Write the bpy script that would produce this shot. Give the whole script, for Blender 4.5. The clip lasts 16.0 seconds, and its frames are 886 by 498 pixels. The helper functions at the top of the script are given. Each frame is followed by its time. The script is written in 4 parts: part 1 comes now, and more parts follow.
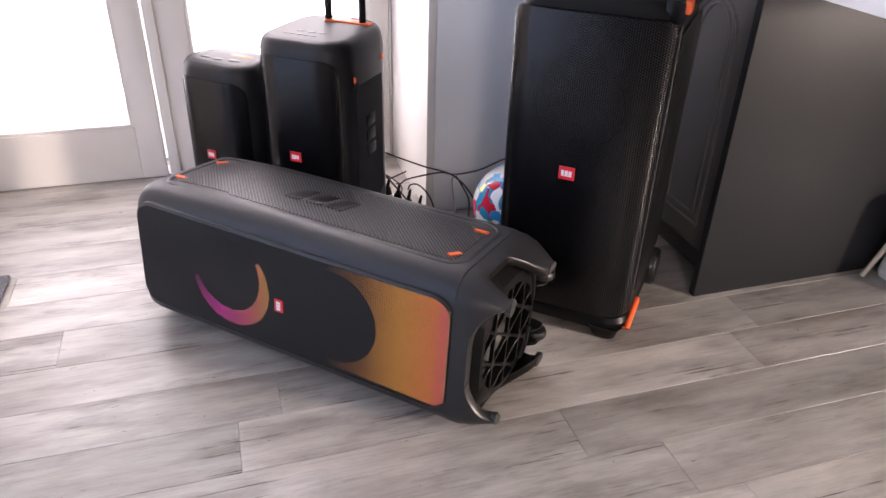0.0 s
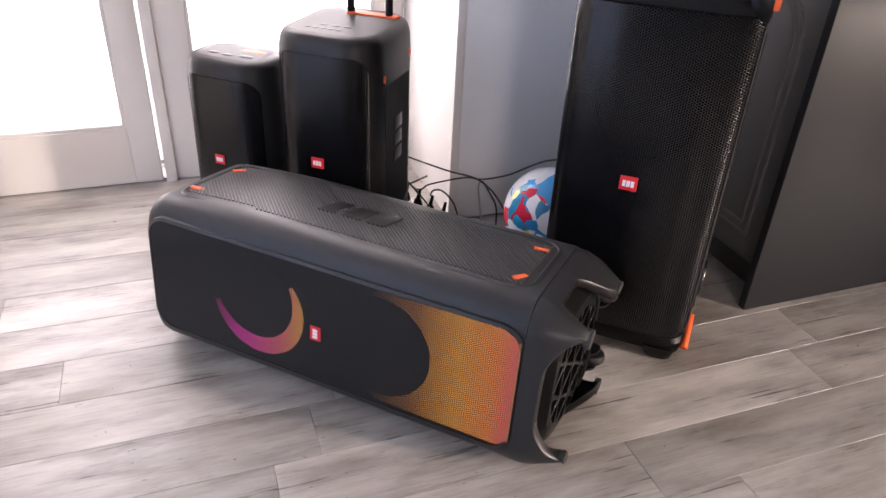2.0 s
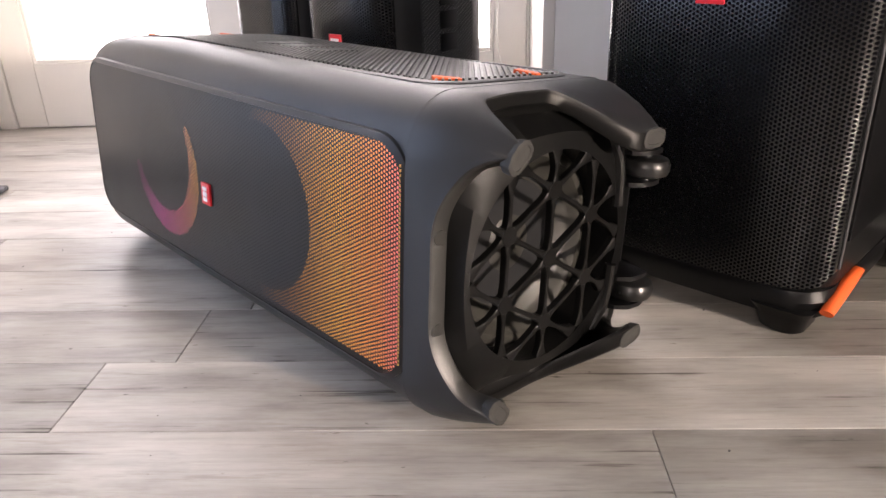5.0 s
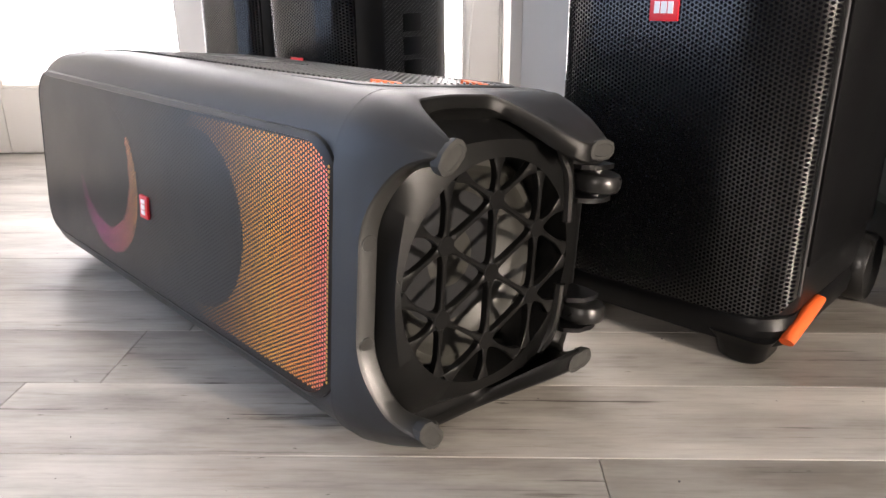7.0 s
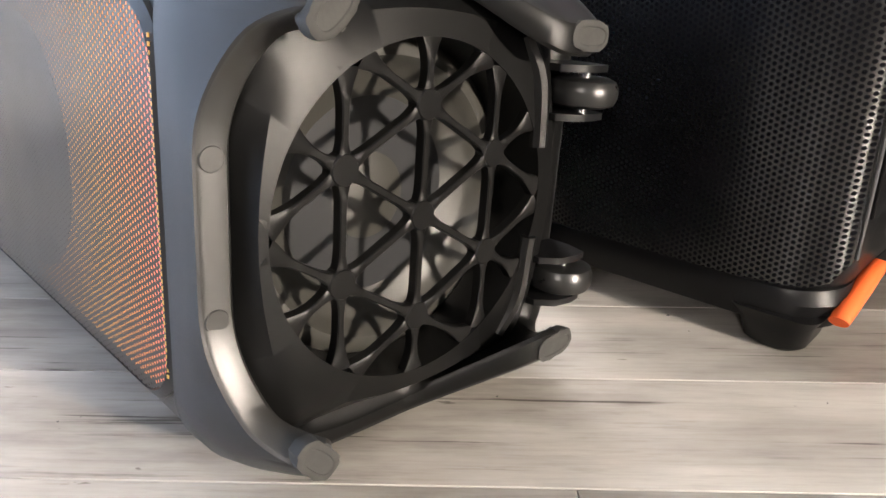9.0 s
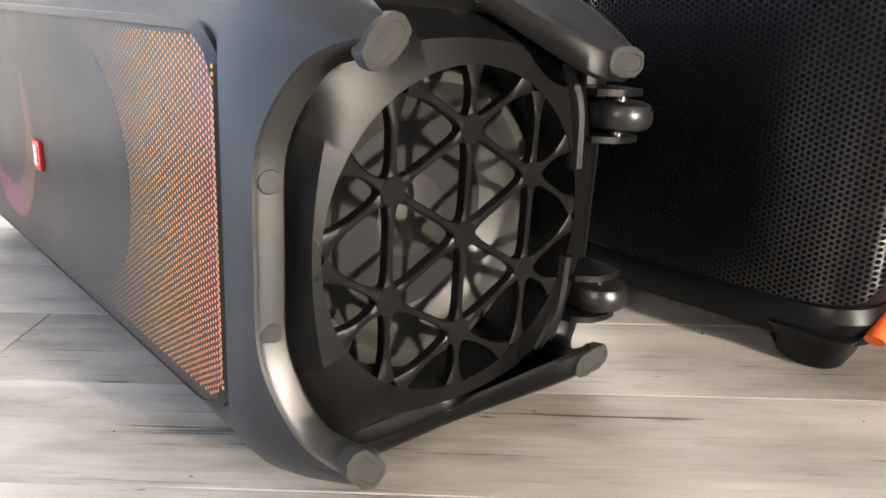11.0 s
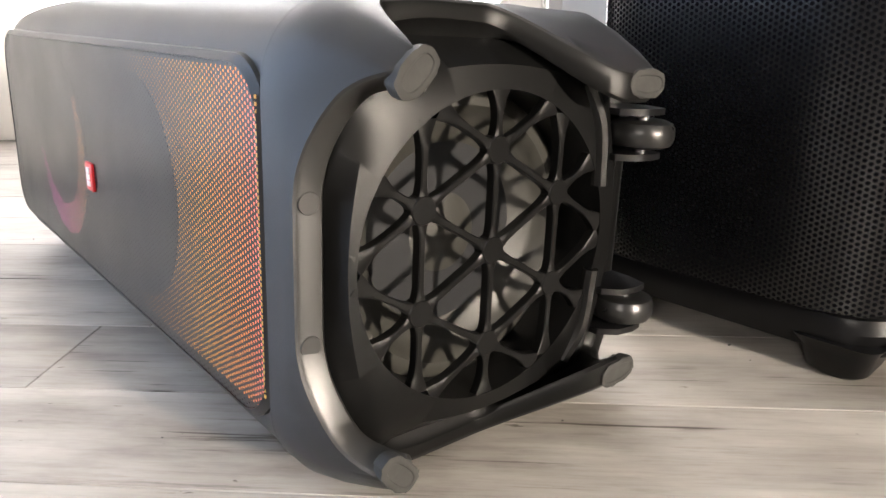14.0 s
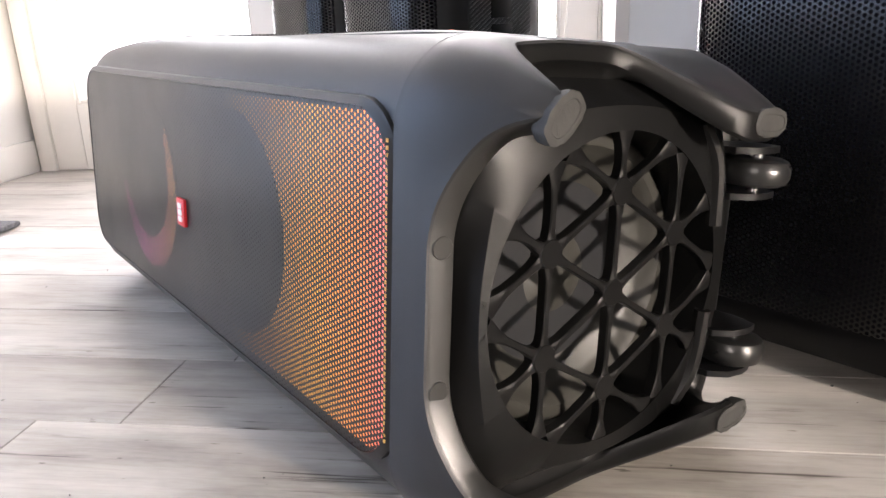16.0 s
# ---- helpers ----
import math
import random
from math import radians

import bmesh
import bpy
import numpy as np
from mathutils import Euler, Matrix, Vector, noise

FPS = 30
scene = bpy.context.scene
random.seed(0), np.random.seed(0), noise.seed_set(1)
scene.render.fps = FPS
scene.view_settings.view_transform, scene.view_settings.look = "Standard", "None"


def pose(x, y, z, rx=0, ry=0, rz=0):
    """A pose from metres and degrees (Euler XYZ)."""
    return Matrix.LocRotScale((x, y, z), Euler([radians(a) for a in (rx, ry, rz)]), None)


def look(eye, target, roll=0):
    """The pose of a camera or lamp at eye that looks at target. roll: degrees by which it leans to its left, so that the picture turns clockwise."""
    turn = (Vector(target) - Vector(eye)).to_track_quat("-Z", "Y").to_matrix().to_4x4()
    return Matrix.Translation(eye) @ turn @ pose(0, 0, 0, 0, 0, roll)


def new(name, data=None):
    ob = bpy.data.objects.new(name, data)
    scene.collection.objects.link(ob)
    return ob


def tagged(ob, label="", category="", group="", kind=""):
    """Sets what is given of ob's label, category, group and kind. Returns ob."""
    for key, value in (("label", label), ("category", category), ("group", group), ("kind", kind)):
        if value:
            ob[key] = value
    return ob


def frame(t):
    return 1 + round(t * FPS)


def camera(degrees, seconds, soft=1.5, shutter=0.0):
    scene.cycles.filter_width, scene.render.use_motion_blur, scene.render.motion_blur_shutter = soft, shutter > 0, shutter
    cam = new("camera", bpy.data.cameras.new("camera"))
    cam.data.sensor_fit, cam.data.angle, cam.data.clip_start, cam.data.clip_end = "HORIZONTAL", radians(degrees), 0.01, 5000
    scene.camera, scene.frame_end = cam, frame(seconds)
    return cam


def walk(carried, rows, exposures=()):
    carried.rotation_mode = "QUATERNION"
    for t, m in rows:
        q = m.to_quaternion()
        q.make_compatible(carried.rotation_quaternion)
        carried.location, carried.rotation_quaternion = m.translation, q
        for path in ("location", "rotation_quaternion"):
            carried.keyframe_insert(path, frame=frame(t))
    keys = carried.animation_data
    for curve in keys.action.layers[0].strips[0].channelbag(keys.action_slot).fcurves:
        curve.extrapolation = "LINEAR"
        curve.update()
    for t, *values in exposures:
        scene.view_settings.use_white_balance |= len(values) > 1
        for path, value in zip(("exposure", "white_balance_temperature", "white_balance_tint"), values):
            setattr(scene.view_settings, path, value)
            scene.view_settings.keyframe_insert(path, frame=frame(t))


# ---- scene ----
cam = camera(62.5, 16.0)
PATH = [
    (0, (1.599, -1.003, 1.224), (0.677, 0.449, 0.204), 1.6),
    (0.5, (1.424, -1.024, 1.214), (0.581, 0.459, 0.17), 2.0),
    (1, (1.314, -1.018, 1.205), (0.536, 0.497, 0.157), 2.3),
    (1.5, (1.286, -1.012, 1.203), (0.525, 0.51, 0.151), 2.8),
    (2, (1.337, -0.957, 1.186), (0.505, 0.535, 0.147), 2.8),
    (2.5, (1.498, -0.816, 1.17), (0.481, 0.562, 0.136), 1.5),
    (3, (1.538, -0.645, 1.106), (0.404, 0.623, 0.055), 1.8),
    (3.5, (1.572, -0.459, 1.071), (0.344, 0.659, -0.042), 1.1),
    (4, (1.581, -0.357, 0.874), (0.264, 0.668, -0.229), -0.6),
    (4.5, (1.556, -0.352, 0.655), (0.13, 0.691, -0.283), -2.7),
    (4.7, (1.553, -0.353, 0.603), (0.1, 0.716, -0.266), -3.0),
    (6.8, (1.588, -0.321, 0.482), (0.124, 0.853, -0.21), -0.2),
    (7, (1.568, -0.294, 0.501), (0.094, 0.874, -0.18), -0.5),
    (7.5, (1.467, -0.238, 0.504), (0.014, 0.965, -0.161), -0.2),
    (8, (1.437, -0.136, 0.42), (0.042, 1.106, -0.298), 0.4),
    (8.5, (1.425, -0.088, 0.382), (0.01, 1.117, -0.356), 0.4),
    (9, (1.422, -0.093, 0.38), (-0.026, 1.066, -0.368), 0.2),
    (9.5, (1.426, -0.094, 0.382), (-0.042, 1.048, -0.355), 0.1),
    (10, (1.421, -0.1, 0.381), (-0.061, 1.034, -0.336), -0.0),
    (12.5, (1.451, -0.126, 0.4), (-0.093, 0.935, -0.301), -1.2),
    (13, (1.451, -0.125, 0.397), (-0.104, 0.917, -0.306), -1.4),
    (13.5, (1.452, -0.124, 0.399), (-0.11, 0.919, -0.287), -1.6),
    (14, (1.454, -0.127, 0.401), (-0.115, 0.917, -0.269), -1.8),
    (14.5, (1.454, -0.13, 0.4), (-0.118, 0.92, -0.251), -1.6),
    (15, (1.456, -0.128, 0.401), (-0.115, 0.925, -0.249), -1.6),
    (15.5, (1.458, -0.127, 0.401), (-0.122, 0.917, -0.24), -1.8),
    (16, (1.404, -0.181, 0.415), (-0.223, 0.811, -0.191), -2.4),
]
walk(cam, [(t, look(eye, target, roll)) for t, eye, target, roll in PATH], [(0, -0.98, 6500, 27), (3.5, -0.80, 6700, 27), (4.7, -0.66, 6700, 23), (7, -0.54, 6600, 17), (8.5, 0.04, 6450, 15), (12.5, -0.12, 6550, 14), (14.5, -0.18, 6500, 14), (16, -0.28, 6400, 18)])

# ---- world, sun and window light ----
ROOM = Matrix.Translation((-0.736, 0.503, 0)) @ Matrix.Rotation(radians(50), 4, "Z")   # x along the garden wall, -y into the room


def rm(a, o, z):
    """A place in the room: a along the garden wall, o metres in from it, z up."""
    return ROOM @ Vector((a, -o, z))


world = bpy.data.worlds.new("world")
scene.world = world
world.use_nodes = True
wn = world.node_tree.nodes
sky = wn.new("ShaderNodeTexSky")
sky.sky_type = "NISHITA"
sky.sun_disc = False
sky.sun_elevation = radians(48)
sky.sun_rotation = radians(310)
world.node_tree.links.new(sky.outputs[0], wn["Background"].inputs[0])
wn["Background"].inputs[1].default_value = 0.10


def area_lamp(name, eye, target, sx, sy, power, colour, spread=180):
    lamp = bpy.data.lights.new(name, "AREA")
    lamp.shape, lamp.size, lamp.size_y, lamp.energy, lamp.color, lamp.spread = "RECTANGLE", sx, sy, power, colour, radians(spread)
    ob = new(name, lamp)
    ob.matrix_world = look(eye, target)
    return ob


# daylight in the openings: the two garden doors and the wide glazed door in the side wall
area_lamp("door_daylight", rm(-0.28, -0.16, 1.12), rm(-0.28, 1.0, 0.95), 0.62, 1.85, 28, (1.0, 0.98, 0.96))
area_lamp("door_daylight", rm(0.57, -0.16, 1.12), rm(0.57, 1.0, 0.95), 0.62, 1.85, 60, (1.0, 0.97, 0.93))
area_lamp("side_door_daylight", rm(-0.86, 1.75, 1.06), rm(1.0, 1.75, 1.0), 1.7, 1.94, 52, (0.58, 0.75, 1.0))
# added lamps in unseen windows: a small one in the kitchen wall, two across
area_lamp("added_window_light", rm(4.22, 4.25, 1.05), rm(0.80, 1.60, 0.12), 0.22, 0.26, 58, (1.0, 0.90, 0.74), 60)
area_lamp("added_window_light", rm(0.2, 4.78, 1.55), rm(0.9, 1.6, 0.2), 0.46, 0.56, 46, (1.0, 0.93, 0.82))
area_lamp("added_window_light", rm(3.0, 4.72, 1.55), rm(3.0, 0, 1.3), 1.5, 1.2, 10, (1.0, 0.93, 0.80))


# ---- materials ----
def material(name):
    m = bpy.data.materials.new(name)
    m.use_nodes = True
    return m, m.node_tree.nodes, m.node_tree.links, m.node_tree.nodes["Principled BSDF"]


def mathn(nt, op, a, b=None, c=None):
    n = nt.nodes.new("ShaderNodeMath")
    n.operation = op
    for i, v in enumerate((a, b, c)):
        if v is None:
            continue
        if isinstance(v, (int, float)):
            n.inputs[i].default_value = v
        else:
            nt.links.new(v, n.inputs[i])
    return n.outputs[0]


def noise_of(nt, coord, scale, detail=4.0, rough=0.55):
    n = nt.nodes.new("ShaderNodeTexNoise")
    n.inputs["Scale"].default_value, n.inputs["Detail"].default_value, n.inputs["Roughness"].default_value = scale, detail, rough
    nt.links.new(coord, n.inputs["Vector"])
    return n.outputs["Fac"]


def ramp_of(nt, fac, stops):
    n = nt.nodes.new("ShaderNodeValToRGB")
    el = n.color_ramp.elements
    while len(el) < len(stops):
        el.new(0.5)
    for e, (p, c) in zip(el, stops):
        e.position, e.color = p, (*c, 1) if len(c) == 3 else c
    nt.links.new(fac, n.inputs[0])
    return n.outputs[0]


def bump_of(nt, height, strength, distance, bsdf):
    n = nt.nodes.new("ShaderNodeBump")
    n.inputs["Strength"].default_value, n.inputs["Distance"].default_value = strength, distance
    nt.links.new(height, n.inputs["Height"])
    nt.links.new(n.outputs[0], bsdf.inputs["Normal"])


def plain(name, colour, rough=0.5, metal=0.0, vary=0.12, grain=900.0, bump=0.15, scale=6.0, coat=0.0, spec=0.5):
    """Paint or plastic: one colour with stains at one scale and grain at another."""
    m, nodes, links, b = material(name)
    nt = m.node_tree
    co = nodes.new("ShaderNodeTexCoord").outputs["Object"]
    big = noise_of(nt, co, scale, 5.0)
    lo, hi = [c * (1 - vary) for c in colour], [min(1.0, c * (1 + vary)) for c in colour]
    links.new(ramp_of(nt, big, [(0.3, lo), (0.7, hi)]), b.inputs["Base Color"])
    fine = noise_of(nt, co, grain, 2.0)
    r = mathn(nt, "MULTIPLY_ADD", big, 0.16, rough - 0.08)
    links.new(r, b.inputs["Roughness"])
    b.inputs["Metallic"].default_value = metal
    b.inputs["Coat Weight"].default_value = coat
    b.inputs["Specular IOR Level"].default_value = spec
    if bump:
        bump_of(nt, fine, bump, 0.0006, b)
    return m


def perforated(name, across, up, pitch, hole, see_through, colour=(0.004, 0.0043, 0.005), rough=0.34, spec=0.55):
    """Sheet metal with round holes in a staggered grid over two of the object's axes."""
    m, nodes, links, b = material(name)
    nt = m.node_tree
    sep = nodes.new("ShaderNodeSeparateXYZ")
    co = nodes.new("ShaderNodeTexCoord").outputs["Object"]
    links.new(co, sep.inputs[0])
    u = mathn(nt, "DIVIDE", sep.outputs[across], pitch * 1.7320508)
    v = mathn(nt, "DIVIDE", sep.outputs[up], pitch)
    ds = []
    for shift in (0.0, 0.5):
        fu = mathn(nt, "SUBTRACT", mathn(nt, "FRACT", mathn(nt, "ADD", u, shift + 50)), 0.5)
        fv = mathn(nt, "SUBTRACT", mathn(nt, "FRACT", mathn(nt, "ADD", v, shift + 50)), 0.5)
        fu = mathn(nt, "MULTIPLY", fu, 1.7320508)
        ds.append(mathn(nt, "SQRT", mathn(nt, "ADD", mathn(nt, "MULTIPLY", fu, fu), mathn(nt, "MULTIPLY", fv, fv))))
    d = mathn(nt, "MINIMUM", ds[0], ds[1])
    inside = mathn(nt, "LESS_THAN", d, hole)
    stain = noise_of(nt, co, 7.0, 4.0)
    links.new(mathn(nt, "MULTIPLY_ADD", stain, 0.2, rough - 0.1), b.inputs["Roughness"])
    b.inputs["Base Color"].default_value = (*colour, 1)
    b.inputs["Specular IOR Level"].default_value = spec
    out = nodes["Material Output"]
    edge = mathn(nt, "SMOOTH_MIN", mathn(nt, "MULTIPLY", d, 2.0), 1.0, 0.2)
    bump_of(nt, edge, 0.1, 0.0005, b)
    mix = nodes.new("ShaderNodeMixShader")
    links.new(inside, mix.inputs[0])
    links.new(b.outputs[0], mix.inputs[1])
    if see_through:
        behind = nodes.new("ShaderNodeBsdfTransparent")
    else:
        behind = nodes.new("ShaderNodeBsdfDiffuse")
        behind.inputs[0].default_value = (0.004, 0.004, 0.005, 1)
    links.new(behind.outputs[0], mix.inputs[2])
    links.new(mix.outputs[0], out.inputs[0])
    return m


def floor_material():
    """Grey washed oak: long grain along x, darker streaks, fine cracks, knots, a tone for each board."""
    m, nodes, links, b = material("washed_oak_laminate")
    nt = m.node_tree
    co = nodes.new("ShaderNodeTexCoord").outputs["Object"]
    info = nodes.new("ShaderNodeObjectInfo")
    shift = nodes.new("ShaderNodeCombineXYZ")
    key = mathn(nt, "MULTIPLY", info.outputs["Random"], 37.0)
    links.new(key, shift.inputs[0])
    links.new(key, shift.inputs[2])
    add = nodes.new("ShaderNodeVectorMath")
    links.new(co, add.inputs[0])
    links.new(shift.outputs[0], add.inputs[1])

    def stretched(sx, sy):
        mp = nodes.new("ShaderNodeMapping")
        mp.inputs["Scale"].default_value = (sx, sy, 1)
        links.new(add.outputs[0], mp.inputs[0])
        return mp.outputs[0]
    broad = noise_of(nt, stretched(2.4, 9.5), 1.0, 6.0, 0.58)
    blotch = noise_of(nt, stretched(3.4, 11.0), 1.0, 5.0, 0.6)
    grain = noise_of(nt, stretched(9.0, 190.0), 1.0, 6.0, 0.7)
    saw = noise_of(nt, stretched(7.0, 70.0), 1.0, 5.0, 0.72)
    crack = noise_of(nt, stretched(3.4, 130.0), 1.0, 4.0, 0.62)
    speck = noise_of(nt, stretched(26.0, 90.0), 1.0, 3.0, 0.6)
    base = ramp_of(nt, broad, [(0.32, (0.225, 0.203, 0.180)), (0.43, (0.320, 0.296, 0.268)), (0.55, (0.400, 0.378, 0.346)), (0.70, (0.50, 0.475, 0.435))])
    streak = ramp_of(nt, grain, [(0.30, (0.86, 0.85, 0.84)), (0.50, (1, 1, 1)), (0.72, (1.06, 1.06, 1.06))])
    fine = ramp_of(nt, saw, [(0.30, (0.80, 0.78, 0.76)), (0.44, (1, 1, 1)), (0.70, (1.04, 1.04, 1.04))])
    rift = ramp_of(nt, mathn(nt, "ADD", mathn(nt, "MULTIPLY", crack, 0.62), mathn(nt, "MULTIPLY", blotch, 0.38)), [(0.355, (0.24, 0.21, 0.19)), (0.385, (0.78, 0.77, 0.76)), (0.42, (1, 1, 1))])
    dots = ramp_of(nt, speck, [(0.255, (0.35, 0.32, 0.30)), (0.285, (1, 1, 1))])
    patch = ramp_of(nt, blotch, [(0.32, (0.70, 0.69, 0.68)), (0.48, (1, 1, 1)), (0.72, (1.15, 1.14, 1.12))])
    col = base
    for other in (streak, fine, rift, dots, patch, info.outputs["Color"]):
        mx = nodes.new("ShaderNodeMix")
        mx.data_type, mx.blend_type = "RGBA", "MULTIPLY"
        mx.inputs[0].default_value = 1.0
        links.new(col, mx.inputs[6])
        links.new(other, mx.inputs[7])
        col = mx.outputs[2]
    links.new(col, b.inputs["Base Color"])
    links.new(mathn(nt, "MULTIPLY_ADD", broad, 0.18, 0.28), b.inputs["Roughness"])
    bump_of(nt, mathn(nt, "ADD", grain, mathn(nt, "MULTIPLY", crack, 0.7)), 0.26, 0.0012, b)
    return m


def glow(name, axis, stops, strength):
    """A strip of coloured diodes behind a diffuser: colour by the object's axis."""
    m, nodes, links, b = material(name)
    nt = m.node_tree
    sep = nodes.new("ShaderNodeSeparateXYZ")
    links.new(nodes.new("ShaderNodeTexCoord").outputs["Object"], sep.inputs[0])
    col = ramp_of(nt, sep.outputs[axis], stops)
    b.inputs["Base Color"].default_value = (0.02, 0.02, 0.02, 1)
    links.new(col, b.inputs["Emission Color"])
    b.inputs["Emission Strength"].default_value = strength
    return m


def clear_glass():
    m, nodes, links, b = material("clear_glass")
    b.inputs["Transmission Weight"].default_value = 1.0
    b.inputs["Roughness"].default_value = 0.02
    b.inputs["IOR"].default_value = 1.1
    return m


def outside_glow():
    m, nodes, links, b = material("overexposed_garden")
    nt = m.node_tree
    n = noise_of(nt, nodes.new("ShaderNodeTexCoord").outputs["Object"], 1.5)
    links.new(ramp_of(nt, n, [(0.3, (0.97, 0.97, 0.97)), (0.7, (1, 1, 1))]), b.inputs["Emission Color"])
    b.inputs["Emission Strength"].default_value = 3.0
    b.inputs["Base Color"].default_value = (0.8, 0.8, 0.8, 1)
    return m


def ball_material():
    m, nodes, links, b = material("printed_vinyl")
    nt = m.node_tree
    co = nodes.new("ShaderNodeTexCoord").outputs["Object"]
    v = nodes.new("ShaderNodeTexVoronoi")
    v.inputs["Scale"].default_value = 24.0
    warp = nodes.new("ShaderNodeTexNoise")
    warp.inputs["Scale"].default_value = 9.0
    links.new(co, warp.inputs["Vector"])
    mixv = nodes.new("ShaderNodeMix")
    mixv.data_type = "RGBA"
    mixv.inputs[0].default_value = 0.16
    links.new(co, mixv.inputs[6])
    links.new(warp.outputs["Color"], mixv.inputs[7])
    links.new(mixv.outputs[2], v.inputs["Vector"])
    sep = nodes.new("ShaderNodeSeparateColor")
    links.new(v.outputs["Color"], sep.inputs[0])
    r = ramp_of(nt, sep.outputs[0], [(0.0, (0.02, 0.25, 0.55)), (0.20, (0.66, 0.70, 0.74)), (0.44, (0.50, 0.02, 0.05)), (0.56, (0.70, 0.72, 0.74)), (0.78, (0.01, 0.20, 0.36)), (0.92, (0.65, 0.55, 0.04))])
    r.node.color_ramp.interpolation = "CONSTANT"
    links.new(r, b.inputs["Base Color"])
    b.inputs["Roughness"].default_value = 0.22
    return m


M_BODY = plain("charcoal_plastic", (0.0125, 0.013, 0.0145), 0.42, vary=0.10, grain=1400, bump=0.15, spec=0.45)
M_BLACK = plain("black_plastic", (0.005, 0.005, 0.0055), 0.34, grain=1400, bump=0.12, spec=0.2)
M_SHELL = plain("dark_speaker_shell", (0.009, 0.009, 0.0095), 0.40, grain=1400, bump=0.12, spec=0.35)
M_PLATE = plain("textured_black_plastic", (0.0035, 0.0035, 0.0035), 0.36, grain=1600, bump=0.2, spec=0.20)
M_RIM = plain("satin_grey_plastic", (0.014, 0.0138, 0.013), 0.36, grain=1600, bump=0.25, spec=0.7)
M_RUBBER = plain("worn_grey_rubber", (0.024, 0.0235, 0.022), 0.8, vary=0.35, grain=300, bump=0.5, scale=60)
M_TYRE = plain("black_rubber", (0.011, 0.011, 0.011), 0.30, vary=0.3, grain=500, bump=0.2, scale=40)
M_CONE = plain("woofer_cone", (0.027, 0.026, 0.0225), 0.46, vary=0.10, grain=800, bump=0.2)
M_ORANGE = plain("orange_rubber", (0.75, 0.11, 0.02), 0.5, vary=0.12, bump=0.1)
M_RED = plain("red_badge", (0.62, 0.022, 0.03), 0.35, vary=0.05, bump=0)
M_WHITE = plain("white_enamel", (0.78, 0.78, 0.78), 0.4, vary=0.03, bump=0)
M_CHROME = plain("bright_trim", (0.20, 0.20, 0.205), 0.35, metal=0.9, vary=0.1, bump=0)
M_GRILLE_OPEN = perforated("perforated_steel", 0, 2, 0.0052, 0.31, True)
M_GRILLE = perforated("perforated_black_steel", 0, 2, 0.0062, 0.33, False, colour=(0.0022, 0.0023, 0.0027), rough=0.22, spec=0.6)
M_RIDGE = plain("ribbed_black_plastic", (0.030, 0.030, 0.031), 0.36, bump=0.1, spec=0.5)
M_PAINT = plain("white_wall_paint", (0.74, 0.72, 0.69), 0.6, vary=0.03, grain=250, bump=0.2, scale=2)
# for walls out of view: made dark to cut bounce light and grille reflections
M_DARKWALL = plain("darkened_unseen_wall", (0.075, 0.078, 0.085), 0.7, vary=0.06, grain=250, bump=0.2, scale=2)
M_DOOR = plain("white_door_paint", (0.76, 0.73, 0.69), 0.38, vary=0.03, grain=200, bump=0.1, scale=3)
M_CEIL = plain("ceiling_paint", (0.62, 0.62, 0.61), 0.8, vary=0.02, grain=200, bump=0.2, scale=2)
M_GREY = plain("anthracite_cabinet_paint", (0.018, 0.019, 0.021), 0.42, vary=0.05, grain=300, bump=0.15, scale=3, spec=0.25)
M_PANEL = plain("grey_panel_paint", (0.80, 0.80, 0.79), 0.42, vary=0.04, grain=300, bump=0.15, scale=3)
M_GREYD = plain("grey_door_paint", (0.12, 0.12, 0.122), 0.33, vary=0.06, grain=300, bump=0.15, scale=3)
M_KICK = plain("dark_plinth", (0.05, 0.05, 0.05), 0.5, vary=0.1)
M_STONE = plain("white_worktop", (0.78, 0.78, 0.77), 0.22, vary=0.05, grain=400, bump=0.05, scale=12)
M_CABLE = plain("black_cable", (0.02, 0.02, 0.02), 0.45, bump=0)
M_GREYCABLE = plain("grey_cable", (0.35, 0.35, 0.34), 0.45, bump=0)
M_STRIP = plain("white_abs", (0.70, 0.68, 0.64), 0.35, vary=0.05, bump=0)
M_RUG = plain("dark_grey_wool", (0.10, 0.10, 0.105), 0.95, vary=0.5, grain=300, bump=1.0, scale=120)
M_WOOD = plain("pale_wood", (0.62, 0.54, 0.42), 0.5, vary=0.1)
M_STEEL = plain("steel", (0.55, 0.55, 0.56), 0.25, metal=1.0, bump=0)
M_TOP = plain("grey_control_panel", (0.05, 0.05, 0.051), 0.5, vary=0.08, spec=0.2)
M_FLOOR = floor_material()
M_GLASS = clear_glass()
M_GARDEN = outside_glow()
M_BALL = ball_material()


# ---- mesh tools ----
def part(name, bm, mat, parent=None, label="", kind="", smooth=True, flip=True):
    if flip:
        bmesh.ops.recalc_face_normals(bm, faces=bm.faces)
    me = bpy.data.meshes.new(name)
    bm.to_mesh(me)
    bm.free()
    me.materials.append(mat)
    if smooth:
        for p in me.polygons:
            p.use_smooth = True
        me.set_sharp_from_angle(angle=radians(38))
    ob = new(name, me)
    ob.parent = parent
    return tagged(ob, label=label, kind=kind)


def thing(name, label, category, m=None, group="", kind=""):
    ob = new(name)
    ob.empty_display_size = 0.05
    if m is not None:
        ob.matrix_world = m
    return tagged(ob, label, category, group, kind)


